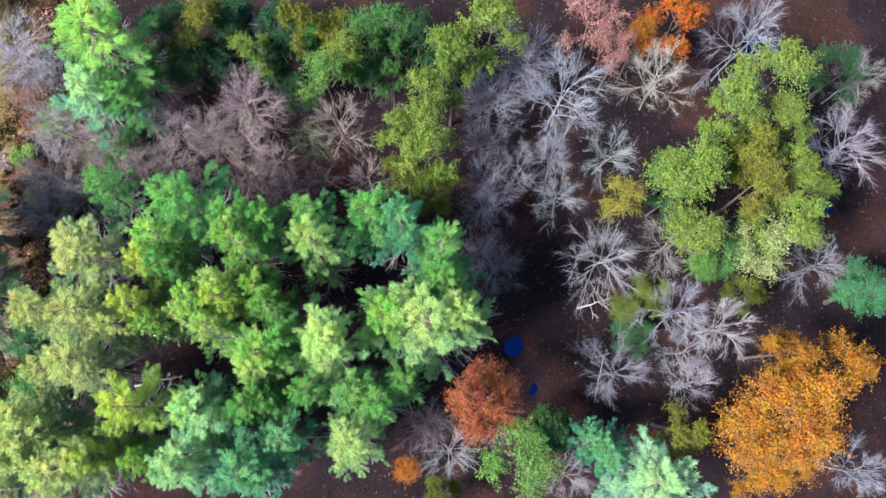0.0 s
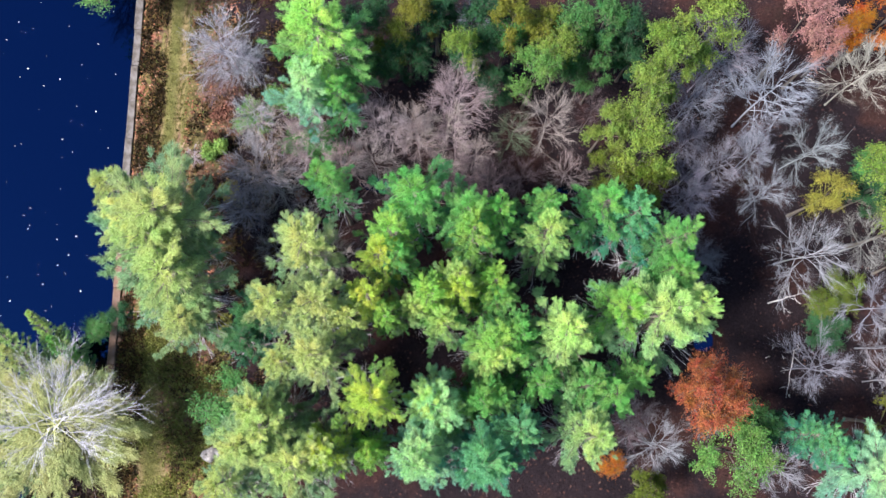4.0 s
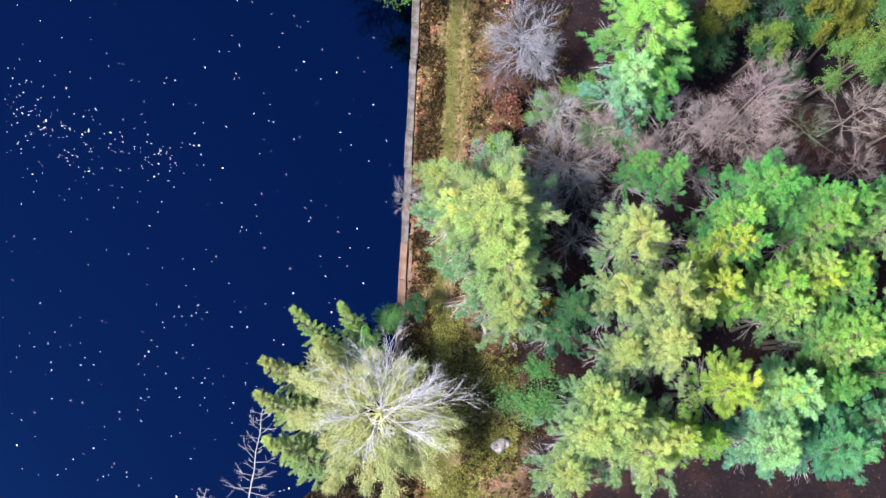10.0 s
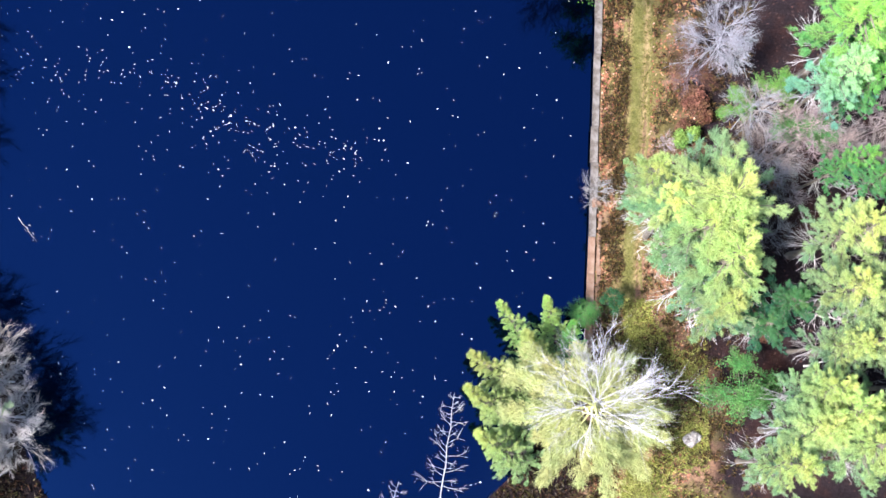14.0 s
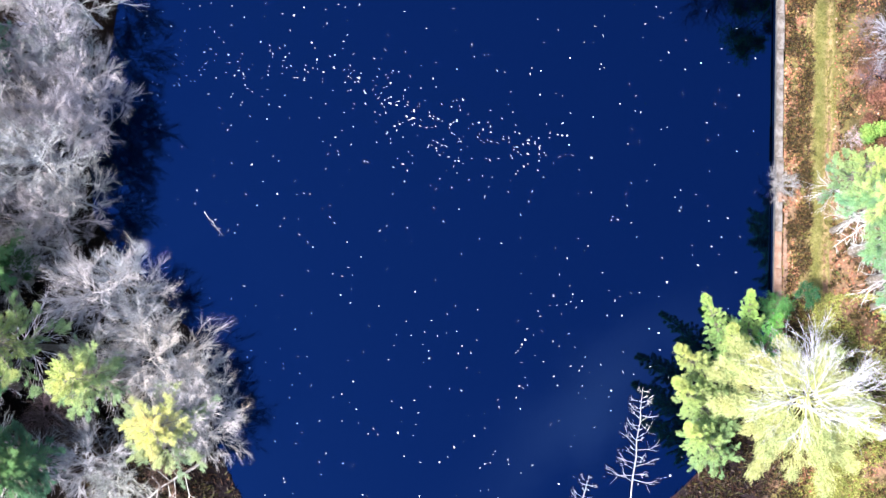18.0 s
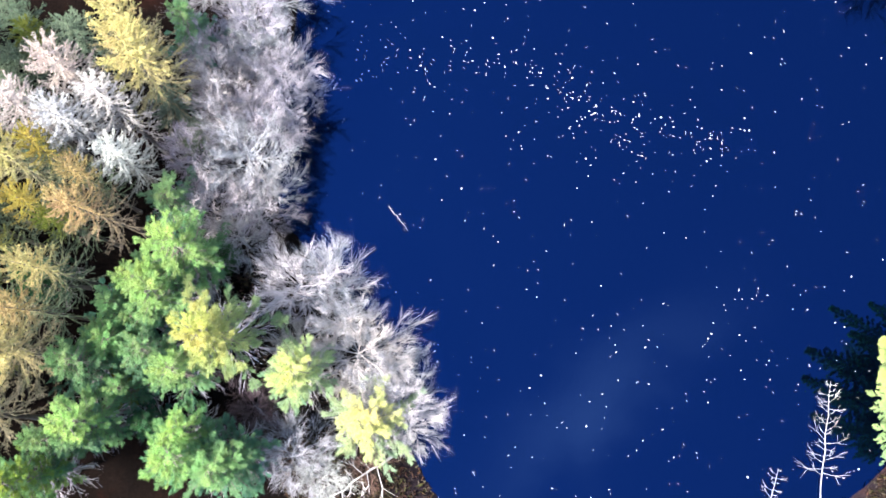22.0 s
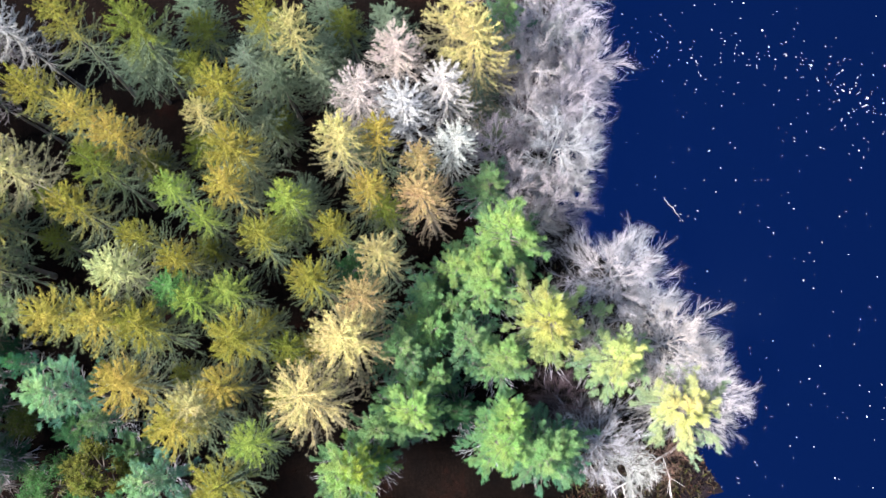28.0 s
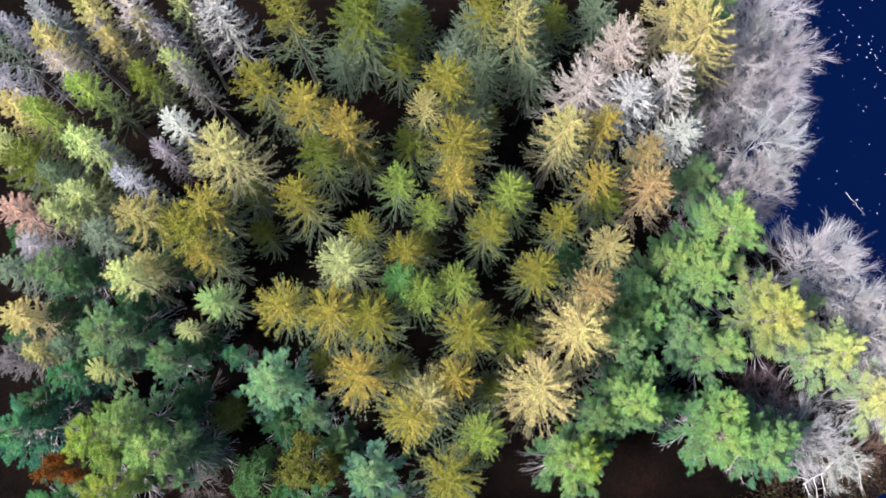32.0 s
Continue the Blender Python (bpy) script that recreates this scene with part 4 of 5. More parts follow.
plant("slender_tree", -118.6, -0.5, 15, 1.4, "dark grey")
plant("slender_tree", -109.8, 0.8, 15, 0.8, "pale yellow-green")
plant("pine_tree", -107.8, -0.9, 13, 0.9, "blue-green")
plant("slender_tree", -114.8, 7.0, 17, 1.3, "pale yellow-green")
plant("slender_tree", -114.3, 5.3, 17, 1.4, "grey-green")
plant("pine_tree", -118.8, -4.7, 15, 2.2, "blue-green")
plant("bare_tree", -110.9, -5.7, 10, 2.0, "lavender grey")
plant("bare_tree", -119.6, -3.7, 10, 1.7, "dark grey")
plant("slender_tree", -116.8, 17.0, 19.5, 1.2, "grey")
plant("slender_tree", -114.5, 17.0, 19.5, 1.3, "pale golden")
plant("slender_tree", -112.4, 17.0, 19.5, 1.3, "pinkish white")
plant("slender_tree", -110.3, 17.3, 19, 1.1, "pale yellow-green")
plant("dying_larch_tree", -107.6, 17.5, 18, 1.9, "white")
plant("slender_tree", -117.2, 15.1, 19, 1.2, "pale golden")
plant("slender_tree", -118.5, 13.9, 19, 1.4, "grey")
plant("slender_tree", -115.9, 14.6, 18, 1.2, "pinkish white")
plant("slender_tree", -118.5, 11.5, 19, 1.3, "pale golden")
plant("slender_tree", -109.4, 14.7, 19, 1.0, "pale yellow-green")
plant("slender_tree", -108.9, 14.0, 18, 0.9, "grey")
plant("slender_tree", -113.7, 12.8, 19.5, 1.3, "yellow-green")
plant("slender_tree", -112.1, 14.0, 18, 1.3, "olive")
plant("slender_tree", -116.7, 10.8, 19.5, 1.3, "yellow-green")
plant("slender_tree", -114.3, 9.7, 19.5, 1.4, "pale yellow-green")
plant("slender_tree", -109.8, 11.3, 18, 1.2, "white")
plant("slender_tree", -110.9, 9.9, 16, 0.9, "grey")
plant("slender_tree", -112.0, 8.3, 17, 1.0, "silver")
plant("larch_tree", -118.3, 8.7, 18, 2.4, "olive")
plant("slender_tree", -118.6, 6.5, 18, 1.4, "salmon")
plant("slender_tree", -116.0, 7.0, 17, 1.2, "pale yellow-green")
plant("slender_tree", -117.3, 12.6, 17, 0.8, "golden olive")
plant("slender_tree", -110.8, 16.6, 16, 1.0, "grey")
plant("pine_tree", -111.7, 4.5, 10, 1.5, "deep green")
plant("pine_tree", -110.7, -2.9, 9, 1.8, "deep green")
plant("pine_tree", -116.9, 1.5, 12, 1.4, "deep green")
plant("slender_tree", -118.8, 3.9, 16, 1.3, "grey-green")
plant("slender_tree", -117.7, -1.1, 15, 1.0, "pale golden")
plant("bare_tree", -110.4, -8.0, 8, 1.9, "pinkish grey")
plant("pine_tree", -20.3, 4.4, 17, 2.1, "soft green")
plant("pine_tree", -22.1, -1.3, 16, 2.0, "soft green")
plant("pine_tree", -21.8, -3.4, 16, 2.0, "soft green")
plant("pine_tree", -20.3, 1.7, 16, 1.8, "soft green")
plant("pine_tree", -17.9, -2.5, 17, 1.8, "yellow-green")
plant("pine_tree", -16.1, -3.1, 14, 1.3, "bright green")
plant("pine_tree", -11.5, 5.5, 19, 1.6, "yellow-green")
plant("pine_tree", -9.6, 5.1, 18, 1.7, "bright green")
plant("pine_tree", -14.3, 4.4, 16, 1.5, "light green")
plant("pine_tree", -9.9, 2.3, 18, 1.7, "light green")
plant("pine_tree", -12.3, -1.1, 18, 1.9, "light green")
plant("pine_tree", -12.6, -3.1, 17, 2.0, "pale blue-green")
plant("pine_tree", -9.8, -3.1, 17, 2.2, "blue-green")
plant("pine_tree", -9.1, -0.0, 16, 1.6, "green")
plant("pine_tree", -4.8, 0.3, 17, 1.9, "green")
plant("pine_tree", -2.8, 0.3, 16, 1.6, "green")
plant("pine_tree", 0.3, 6.5, 17, 1.8, "green")
plant("pine_tree", -15.0, 7.3, 18, 1.6, "green")
plant("pine_tree", -18.0, 10.7, 16, 1.5, "green")
plant("pine_tree", -19.4, 12.1, 13, 1.3, "green")
plant("pine_tree", -22.3, 4.2, 12, 1.7, "deep green")
plant("pine_tree", -23.4, 3.2, 9, 1.8, "deep green")
plant("broadleaf_tree", -31.7, 4.7, 4, 0.9, "deep green")
plant("bare_tree", -10.2, 21.8, 9, 1.7, "lavender grey")
plant("bare_tree", -16.1, 21.5, 9, 1.3, "purple-brown")
plant("bare_tree", -14.1, 16.1, 9, 1.5, "pinkish grey")
plant("bare_tree", -11.9, 16.6, 12, 1.9, "pinkish grey")
plant("bare_tree", -11.2, 13.0, 8, 1.7, "purple-brown")
plant("bare_tree", -8.9, 12.8, 7, 1.6, "purple-brown")
plant("broadleaf_tree", -14.3, 20.1, 8, 1.6, "deep green")
plant("broadleaf_tree", -17.1, 19.1, 9, 1.6, "green")
plant("broadleaf_tree", -10.9, 20.1, 8, 1.4, "deep green")
plant("broadleaf_tree", -9.0, 18.9, 6, 1.5, "deep green")
plant("bare_tree", -17.8, 14.0, 8, 1.5, "grey")
plant("bare_tree", -24.4, 11.0, 6, 1.6, "lavender grey")
plant("bare_tree", -22.2, 12.2, 7, 1.7, "grey")
plant("bare_tree", -26.0, 19.6, 3, 1.8, "brown")
plant("bare_tree", 4.2, 13.6, 10, 1.8, "lavender grey")
plant("bare_tree", 2.5, 15.1, 9, 1.5, "lavender grey")
plant("bare_tree", 2.6, 17.3, 11, 2.0, "lavender grey")
plant("bare_tree", 4.9, 20.3, 11, 2.0, "lavender grey")
plant("bare_tree", 2.4, 11.8, 9, 1.9, "lavender grey")
plant("bare_tree", 2.8, 7.7, 8, 1.7, "lavender grey")
plant("bare_tree", 6.5, 14.3, 8, 1.7, "lavender grey")
plant("broadleaf_tree", 13.1, 12.7, 6, 1.6, "deep green")
plant("broadleaf_tree", 12.6, 6.2, 3, 1.5, "olive")
plant("broadleaf_tree", 11.3, 4.1, 2.5, 1.7, "deep green")
plant("bare_tree", 12.9, 8.9, 9, 2.0, "grey")
plant("bare_tree", -1.5, -1.9, 8, 1.7, "purple-brown")
plant("bare_tree", 3.1, -1.9, 9, 1.3, "grey")
plant("broadleaf_tree", 6.3, -1.9, 9, 1.4, "deep green")
plant("pine_tree", 7.4, -2.1, 13, 1.5, "blue-green")
plant("broadleaf_tree", 15.0, 7.5, 7, 1.4, "bright green")
plant("bare_tree", -77.5, 17.5, 8, 1.7, "pinkish grey")
plant("shore_tree", -76.8, 18.8, 11, 2.1, "silver")
plant("shore_tree", -80.7, 5.9, 6, 1.6, "pinkish grey")
plant("bare_tree", -77.4, -2.5, 7, 2.1, "purple-brown")
plant("shore_tree", -74.7, 0.8, 8, 1.9, "pinkish white")
plant("pine_tree", -82.6, 4.8, 14, 1.5, "light green")
plant("pine_tree", -85.3, 1.3, 10, 1.7, "sage green")
plant("pine_tree", -85.0, -1.8, 7, 1.6, "olive")
plant("pine_tree", -88.7, 5.0, 12, 1.5, "deep green")
plant("pine_tree", -80.7, -4.3, 13, 1.9, "light green")
plant("pine_tree", -77.8, -5.2, 12, 2.1, "sage green")
plant("pine_tree", -88.2, -6.2, 16, 1.8, "yellow-green")
plant("pine_tree", -85.6, -3.6, 14, 1.6, "sage green")
plant("pine_tree", -84.5, 1.5, 12, 1.9, "sage green")
plant("larch_tree", -93.3, 6.7, 11, 1.6, "olive")
plant("larch_tree", -96.8, 5.7, 11, 1.5, "olive")
plant("larch_tree", -93.9, 1.5, 11, 1.4, "golden olive")
plant("larch_tree", -91.4, 0.6, 11, 1.6, "golden olive")
plant("larch_tree", -93.3, -2.9, 11, 1.6, "olive")
plant("larch_tree", -98.7, -1.0, 10, 1.4, "olive")
plant("larch_tree", -107.2, 8.8, 10, 1.6, "olive")
plant("larch_tree", -106.2, 6.2, 10, 1.4, "olive")
plant("larch_tree", -102.6, -1.0, 10, 1.4, "olive")
plant("larch_tree", -98.8, 16.6, 11, 1.8, "olive")
plant("larch_tree", -93.5, 13.8, 10, 1.4, "olive")
plant("larch_tree", -90.6, 15.6, 11, 2.0, "grey-green")
plant("larch_tree", -89.3, 11.6, 11, 2.0, "grey-green")
plant("larch_tree", -92.3, 9.0, 11, 1.8, "grey-green")
plant("larch_tree", -94.8, 18.3, 12, 2.0, "grey-green")
plant("larch_tree", -97.4, 18.3, 12, 1.8, "olive")
plant("larch_tree", -102.0, 16.6, 11, 1.6, "grey-green")
plant("larch_tree", -98.1, 11.6, 11, 1.8, "olive")
plant("slender_tree", -114.4, -1.1, 14, 1.0, "pale yellow-green")
plant("slender_tree", -116.2, -0.5, 14, 1.1, "grey-green")
plant("pine_tree", -113.2, 1.4, 13, 1.7, "deep green")
plant("pine_tree", -116.1, -1.0, 11, 1.7, "deep green")
plant("pine_tree", -110.0, 0.3, 10, 1.5, "deep green")
plant("pine_tree", -105.3, -4.8, 8, 1.8, "deep green")
plant("pine_tree", -102.3, -5.5, 8, 1.6, "sage green")
plant("pine_tree", -118.5, -3.8, 12, 1.7, "deep green")
plant("pine_tree", -110.2, -6.2, 6, 2.0, "deep green")
plant("pine_tree", -113.7, 5.8, 10, 1.5, "deep green")
plant("slender_tree", -112.2, 4.0, 15, 1.2, "pale golden")
plant("slender_tree", -118.3, 5.1, 16, 1.2, "grey")
plant("pine_tree", -116.4, 3.9, 13, 1.5, "sage green")
plant("larch_tree", -116.1, 9.1, 10, 1.6, "olive")
plant("slender_tree", -113.9, 16.3, 17, 1.0, "grey")
plant("slender_tree", -111.8, 16.3, 17, 1.0, "pale golden")
plant("slender_tree", -116.7, 16.9, 17, 1.1, "grey-green")
plant("slender_tree", -118.2, 16.6, 18, 1.1, "grey")
plant("slender_tree", -109.1, 16.9, 17, 1.0, "dark grey")
plant("shore_tree", -75.8, 15.6, 10.5, 2.5, "silver")
plant("shore_tree", -78.5, 7.6, 8.5, 1.7, "grey")
plant("shore_tree", -73.0, 5.2, 9.5, 2.3, "silver")
plant("shore_tree", -69.3, -0.2, 7.5, 2.2, "silver")
plant("shore_tree", -68.2, -3.8, 7.5, 1.8, "white")
plant("shore_tree", -70.3, -3.5, 7.5, 2.0, "pinkish white")
plant("shore_tree", -80.3, 18.4, 12.5, 2.0, "lavender grey")
plant("shore_tree", -80.7, 12.3, 10.5, 1.9, "grey")
plant("broadleaf_tree", -16.5, 21.8, 9, 1.9, "deep green")
plant("broadleaf_tree", -12.5, 21.8, 10, 1.7, "deep green")
plant("broadleaf_tree", -9.9, 21.8, 10, 1.7, "deep green")
plant("broadleaf_tree", -8.6, 20.8, 9, 1.6, "green")
plant("broadleaf_tree", -4.5, 21.3, 11, 1.7, "green")
plant("broadleaf_tree", -6.4, 20.9, 11, 1.5, "golden olive")
plant("broadleaf_tree", -2.2, 20.5, 10, 1.6, "deep green")
plant("broadleaf_tree", -4.7, 19.1, 9, 1.4, "green")
plant("broadleaf_tree", -15.1, 20.8, 10, 1.4, "olive")
plant("broadleaf_tree", -1.0, 20.0, 8, 1.4, "deep green")
plant("broadleaf_tree", -2.8, 15.3, 12, 1.5, "yellow-green")
plant("broadleaf_tree", 0.0, 19.6, 14, 1.5, "yellow-green")
plant("broadleaf_tree", -2.2, 12.6, 11, 1.5, "olive")
plant("broadleaf_tree", 13.1, 12.8, 10, 1.6, "green")
plant("broadleaf_tree", 16.3, 8.7, 9, 1.6, "green")
plant("broadleaf_tree", 15.5, 13.7, 12, 1.7, "olive")
plant("broadleaf_tree", 18.7, 15.4, 13, 1.8, "yellow-green")
plant("broadleaf_tree", 21.0, 11.7, 11, 1.5, "yellow-green")
plant("broadleaf_tree", 12.7, 11.5, 8, 1.3, "deep green")
plant("sparse_tree", 9.7, 19.5, 12, 1.4, "salmon")
plant("larch_tree", -98.6, 19.7, 12, 2.0, "grey-green")
plant("larch_tree", -91.2, 19.7, 12, 2.0, "grey-green")
plant("larch_tree", -89.4, 18.9, 12, 1.8, "olive")
plant("larch_tree", -86.7, 19.1, 12, 2.0, "grey-green")
plant("larch_tree", -95.2, 16.8, 11, 2.0, "grey-green")
plant("larch_tree", -90.7, 17.5, 11, 1.8, "grey-green")
plant("larch_tree", -93.4, 15.5, 11, 2.0, "grey-green")
plant("larch_tree", -94.1, 13.2, 11, 2.0, "grey-green")
plant("larch_tree", -101.1, 17.2, 12, 2.0, "grey-green")
plant("larch_tree", -81.9, 14.7, 10, 2.0, "grey-green")
plant("larch_tree", -80.9, 13.6, 8, 1.7, "grey-green")
plant("larch_tree", -100.8, 10.9, 11, 1.8, "olive")
plant("larch_tree", -95.1, 10.7, 10, 1.7, "grey-green")
plant("bare_tree", -79.6, 15.7, 10, 1.5, "pinkish grey")
plant("bare_tree", -80.6, 18.8, 10, 1.5, "pinkish grey")
plant("broadleaf_tree", -79.7, 6.7, 8, 1.3, "green")
plant("pine_tree", -83.6, 2.2, 11, 1.6, "sage green")
plant("pine_tree", -84.3, -1.6, 10, 1.6, "sage green")
plant("pine_tree", -83.1, -3.2, 9, 1.6, "deep green")
plant("bare_tree", -79.7, -0.2, 6, 1.6, "purple-brown")
plant("bare_tree", -75.4, -4.5, 7, 1.9, "pinkish grey")
plant("bare_tree", -70.7, -6.1, 6, 1.6, "salmon")
plant("bare_tree", -23.1, 16.1, 9, 1.7, "pinkish white")
plant("bare_tree", -21.1, 15.1, 9, 1.6, "pinkish white")
plant("bare_tree", -22.4, 13.3, 8, 1.9, "pinkish white")
plant("bare_tree", -19.4, 14.9, 10, 1.7, "pinkish grey")
plant("bare_tree", -18.3, 13.5, 9, 1.8, "pinkish white")
plant("bare_tree", -16.3, 13.8, 9, 1.6, "pinkish grey")
plant("bare_tree", -15.4, 15.4, 11, 1.7, "pinkish grey")
plant("bare_tree", -13.6, 14.9, 10, 1.5, "pinkish grey")
plant("bare_tree", -11.9, 15.7, 11, 1.7, "pinkish white")
plant("bare_tree", -10.4, 14.1, 9, 1.5, "pinkish grey")
plant("bare_tree", -14.9, 12.8, 7, 1.4, "pinkish grey")
plant("bare_tree", -12.2, 13.1, 7, 1.4, "pinkish grey")
plant("bare_tree", -9.2, 12.5, 7, 1.4, "pinkish grey")
plant("bare_tree", -24.1, 12.6, 6, 1.4, "grey")
plant("bare_tree", -20.6, 11.1, 5, 1.3, "pinkish grey")
plant("stout_bare_tree", -25.3, 20.2, 9, 1.9, "silver")
plant("stout_bare_tree", -23.9, 19.7, 7, 0.9, "silver")
plant("bare_tree", -26.5, 19.0, 2.5, 1.2, "purple-brown")
plant("bare_tree", -26.8, 22.1, 2, 1.1, "purple-brown")
plant("shrub", -26.1, 17.8, 1.5, 1.1, "brown")
plant("shrub", -25.4, 16.7, 1.4, 0.6, "brown")
plant("shrub", -26.8, 16.0, 1.2, 0.6, "brown")
plant("stout_bare_tree", -27.9, 14.9, 1.6, 0.8, "rose grey")
plant("shrub", -21.1, 12.4, 1.2, 0.5, "brown")
plant("shrub", -25.7, 14.6, 1.2, 0.6, "brown")
plant("shrub", -23.4, 4.8, 1.4, 0.8, "golden")
plant("shrub", -22.7, 4.1, 1.2, 0.6, "brown")
plant("shrub", -24.8, 3.8, 1.3, 0.9, "deep green")
plant("shrub", -22.0, 2.7, 1.2, 0.6, "brown")
plant("broadleaf_tree", -21.6, 17.6, 6, 1.5, "bright green")
plant("broadleaf_tree", -20.9, 15.3, 5, 1.3, "green")
plant("broadleaf_tree", -23.9, 16.9, 5, 1.3, "bright green")
plant("shrub", -26.2, 15.5, 1.6, 0.6, "bright green")
plant("slender_tree", -119.7, 15.7, 19, 1.3, "grey-green")
plant("slender_tree", -119.9, 9.9, 18, 1.3, "pale yellow-green")
plant("slender_tree", -113.9, 16.3, 17, 1.0, "pale golden")
plant("slender_tree", -116.2, 8.9, 17, 1.1, "grey-green")
plant("slender_tree", -113.7, 10.0, 16, 1.0, "grey")
plant("pine_tree", -120.2, 6.2, 10, 1.7, "deep green")
plant("pine_tree", -114.7, 5.1, 9, 1.6, "deep green")
plant("pine_tree", -120.1, 0.4, 9, 1.8, "deep green")
plant("pine_tree", -118.3, -9.0, 12, 1.9, "green")
plant("pine_tree", -103.5, -9.2, 11, 1.7, "green")
plant("pine_tree", -98.6, -9.1, 11, 1.7, "sage green")


# ---- the dam: a wall with a plank coping, the track along its top ----
GREY_PLANK = plain("weathered_plank", [(0.32, (0.03, 0.022, 0.018)), (0.46, (0.085, 0.068, 0.06)), (0.6, (0.14, 0.122, 0.118)), (0.75, (0.19, 0.16, 0.14))], 2.2, 0.85, 0.5)
RUSTY = plain("rusty_plank", [(0.25, (0.07, 0.045, 0.035)), (0.5, (0.17, 0.095, 0.065)), (0.72, (0.24, 0.17, 0.14))], 1.6, 0.85, 0.5)
WALL = plain("old_concrete", [(0.3, (0.03, 0.027, 0.025)), (0.6, (0.08, 0.072, 0.068))], 1.2)
LOG = plain("bleached_log", [(0.3, (0.22, 0.19, 0.19)), (0.6, (0.62, 0.58, 0.57))], 3.0)


def block_mesh(name, sx, sy, sz, mat, wear=0.02, seed=0):
    """A worn block with broken edges, its base at z = 0."""
    r = random.Random(seed)
    bm = bmesh.new()
    bmesh.ops.create_cube(bm, size=1.0)
    for v in bm.verts:
        v.co = Vector((v.co.x * sx, v.co.y * sy, (v.co.z + 0.5) * sz))
    bmesh.ops.bevel(bm, geom=bm.edges[:], offset=min(sx, sz) * 0.12, segments=1, affect="EDGES")
    for v in bm.verts:
        v.co += Vector((r.uniform(-wear, wear), r.uniform(-wear, wear), r.uniform(-wear, wear)))
    me = bpy.data.meshes.new(name)
    bm.to_mesh(me)
    bm.free()
    me.materials.append(mat)
    return me


yy = np.arange(-3.0, 60.1, 1.0)
wv, wf = [], []
for y in yy:
    x = float(dam_x(y))
    wv += [(x + 0.12, y, -1.6), (x + 0.12, y, 0.62), (x + 0.5, y, 0.62), (x + 0.5, y, -1.6)]
for i in range(len(yy) - 1):
    a = i * 4
    wf += [(a, a + 4, a + 5, a + 1), (a + 1, a + 5, a + 6, a + 2), (a + 2, a + 6, a + 7, a + 3)]
wf += [(0, 1, 2, 3), tuple(len(wv) - 1 - k for k in range(4))]
dam = tagged(new("dam_wall", mesh_of("dam_wall", wv, wf, [WALL])), "old concrete dam wall along the lake", "wall", kind="structure")
planks = [[block_mesh("coping_plank", 0.45, 2.39, 0.16, m, 0.025, k) for k in range(4)] for m in (GREY_PLANK, RUSTY)]
for i in range(26):
    y = -1.8 + 2.4 * i
    ob = new("coping_plank", planks[0 if y > 9.6 else 1][i % 4])
    ob.parent = dam
    ob.matrix_basis = pose(float(dam_x(y)) + 0.27 + planter.uniform(-0.04, 0.04), y, 0.61 + planter.uniform(0, 0.015), planter.uniform(-0.2, 0.2), planter.uniform(-2, 2), -2.6 + planter.uniform(-0.5, 0.5))
for y0, y1 in ((3.0, 7.0), (6.8, 10.4)):
    # loose inner boards lying beside the coping in the rusty stretch
    ob = new("coping_plank", block_mesh("coping_plank", 0.22, y1 - y0, 0.08, RUSTY, 0.02, int(y0)))
    ob.parent = dam
    ob.matrix_basis = pose(float(dam_x((y0 + y1) / 2)) + 0.72, (y0 + y1) / 2, 0.66, 0, 0, -4)


def track_x(y):
    return np.interp(y, [-60, -12, -5.4, 0.6, 3.8, 17, 22.7, 60], [-27, -29.4, -30.1, -30.8, -30.6, -29.7, -29.4, -27.5])


def track_material():
    m, nt, bsdf = material("grassy_track")
    at = nt.nodes.new("ShaderNodeAttribute")
    at.attribute_name = "rut"
    grass = ramp(nt, noise_tex(nt, 1.4, 6.0, 0.7), [(0.3, (0.06, 0.062, 0.02)), (0.5, (0.125, 0.118, 0.04)), (0.7, (0.19, 0.16, 0.07))])
    dirt = ramp(nt, noise_tex(nt, 1.1, 6.0, 0.7), [(0.3, (0.15, 0.1, 0.055)), (0.55, (0.29, 0.205, 0.11)), (0.75, (0.2, 0.16, 0.075))])
    c = mixed(nt, at.outputs["Fac"], grass, dirt)
    fine = ramp(nt, noise_tex(nt, 9.0, 8.0, 0.8), [(0.3, (0.5, 0.5, 0.5)), (0.55, (1.0, 1.0, 1.0)), (0.72, (1.5, 1.5, 1.4))])
    nt.links.new(mixed(nt, 1.0, c, fine, "MULTIPLY"), bsdf.inputs["Base Color"])
    bsdf.inputs["Roughness"].default_value = 0.95
    bsdf.inputs["Specular IOR Level"].default_value = 0.1
    bump(nt, bsdf, noise_tex(nt, 10.0, 8.0, 0.8), 0.8, 0.08)
    return m


tu = np.linspace(-1.05, 1.05, 15)
ty = np.arange(-40, 55.1, 0.4)
TU, TY = np.meshgrid(tu, ty)
TX = track_x(TY) + TU * (1.0 + 0.12 * ripple(TY, TU * 0 + 3, 0.9) + 0.45 * smooth(7, 1, TY))
rut = np.exp(-((np.abs(TU) - 0.62) / 0.22) ** 2)
TZ = ground_z(TX, TY) + 0.05 * (1 - TU ** 2) - 0.06 * rut + 0.02
TZ = np.where(np.abs(TU) > 1.0, ground_z(TX, TY) - 0.03, TZ)
ti = (np.arange(len(ty) - 1)[:, None] * len(tu) + np.arange(len(tu) - 1)[None, :]).ravel()
track_mesh = mesh_of("track", np.stack([TX.ravel(), TY.ravel(), TZ.ravel()], 1), np.stack([ti, ti + 1, ti + len(tu) + 1, ti + len(tu)], 1), [track_material()], True)
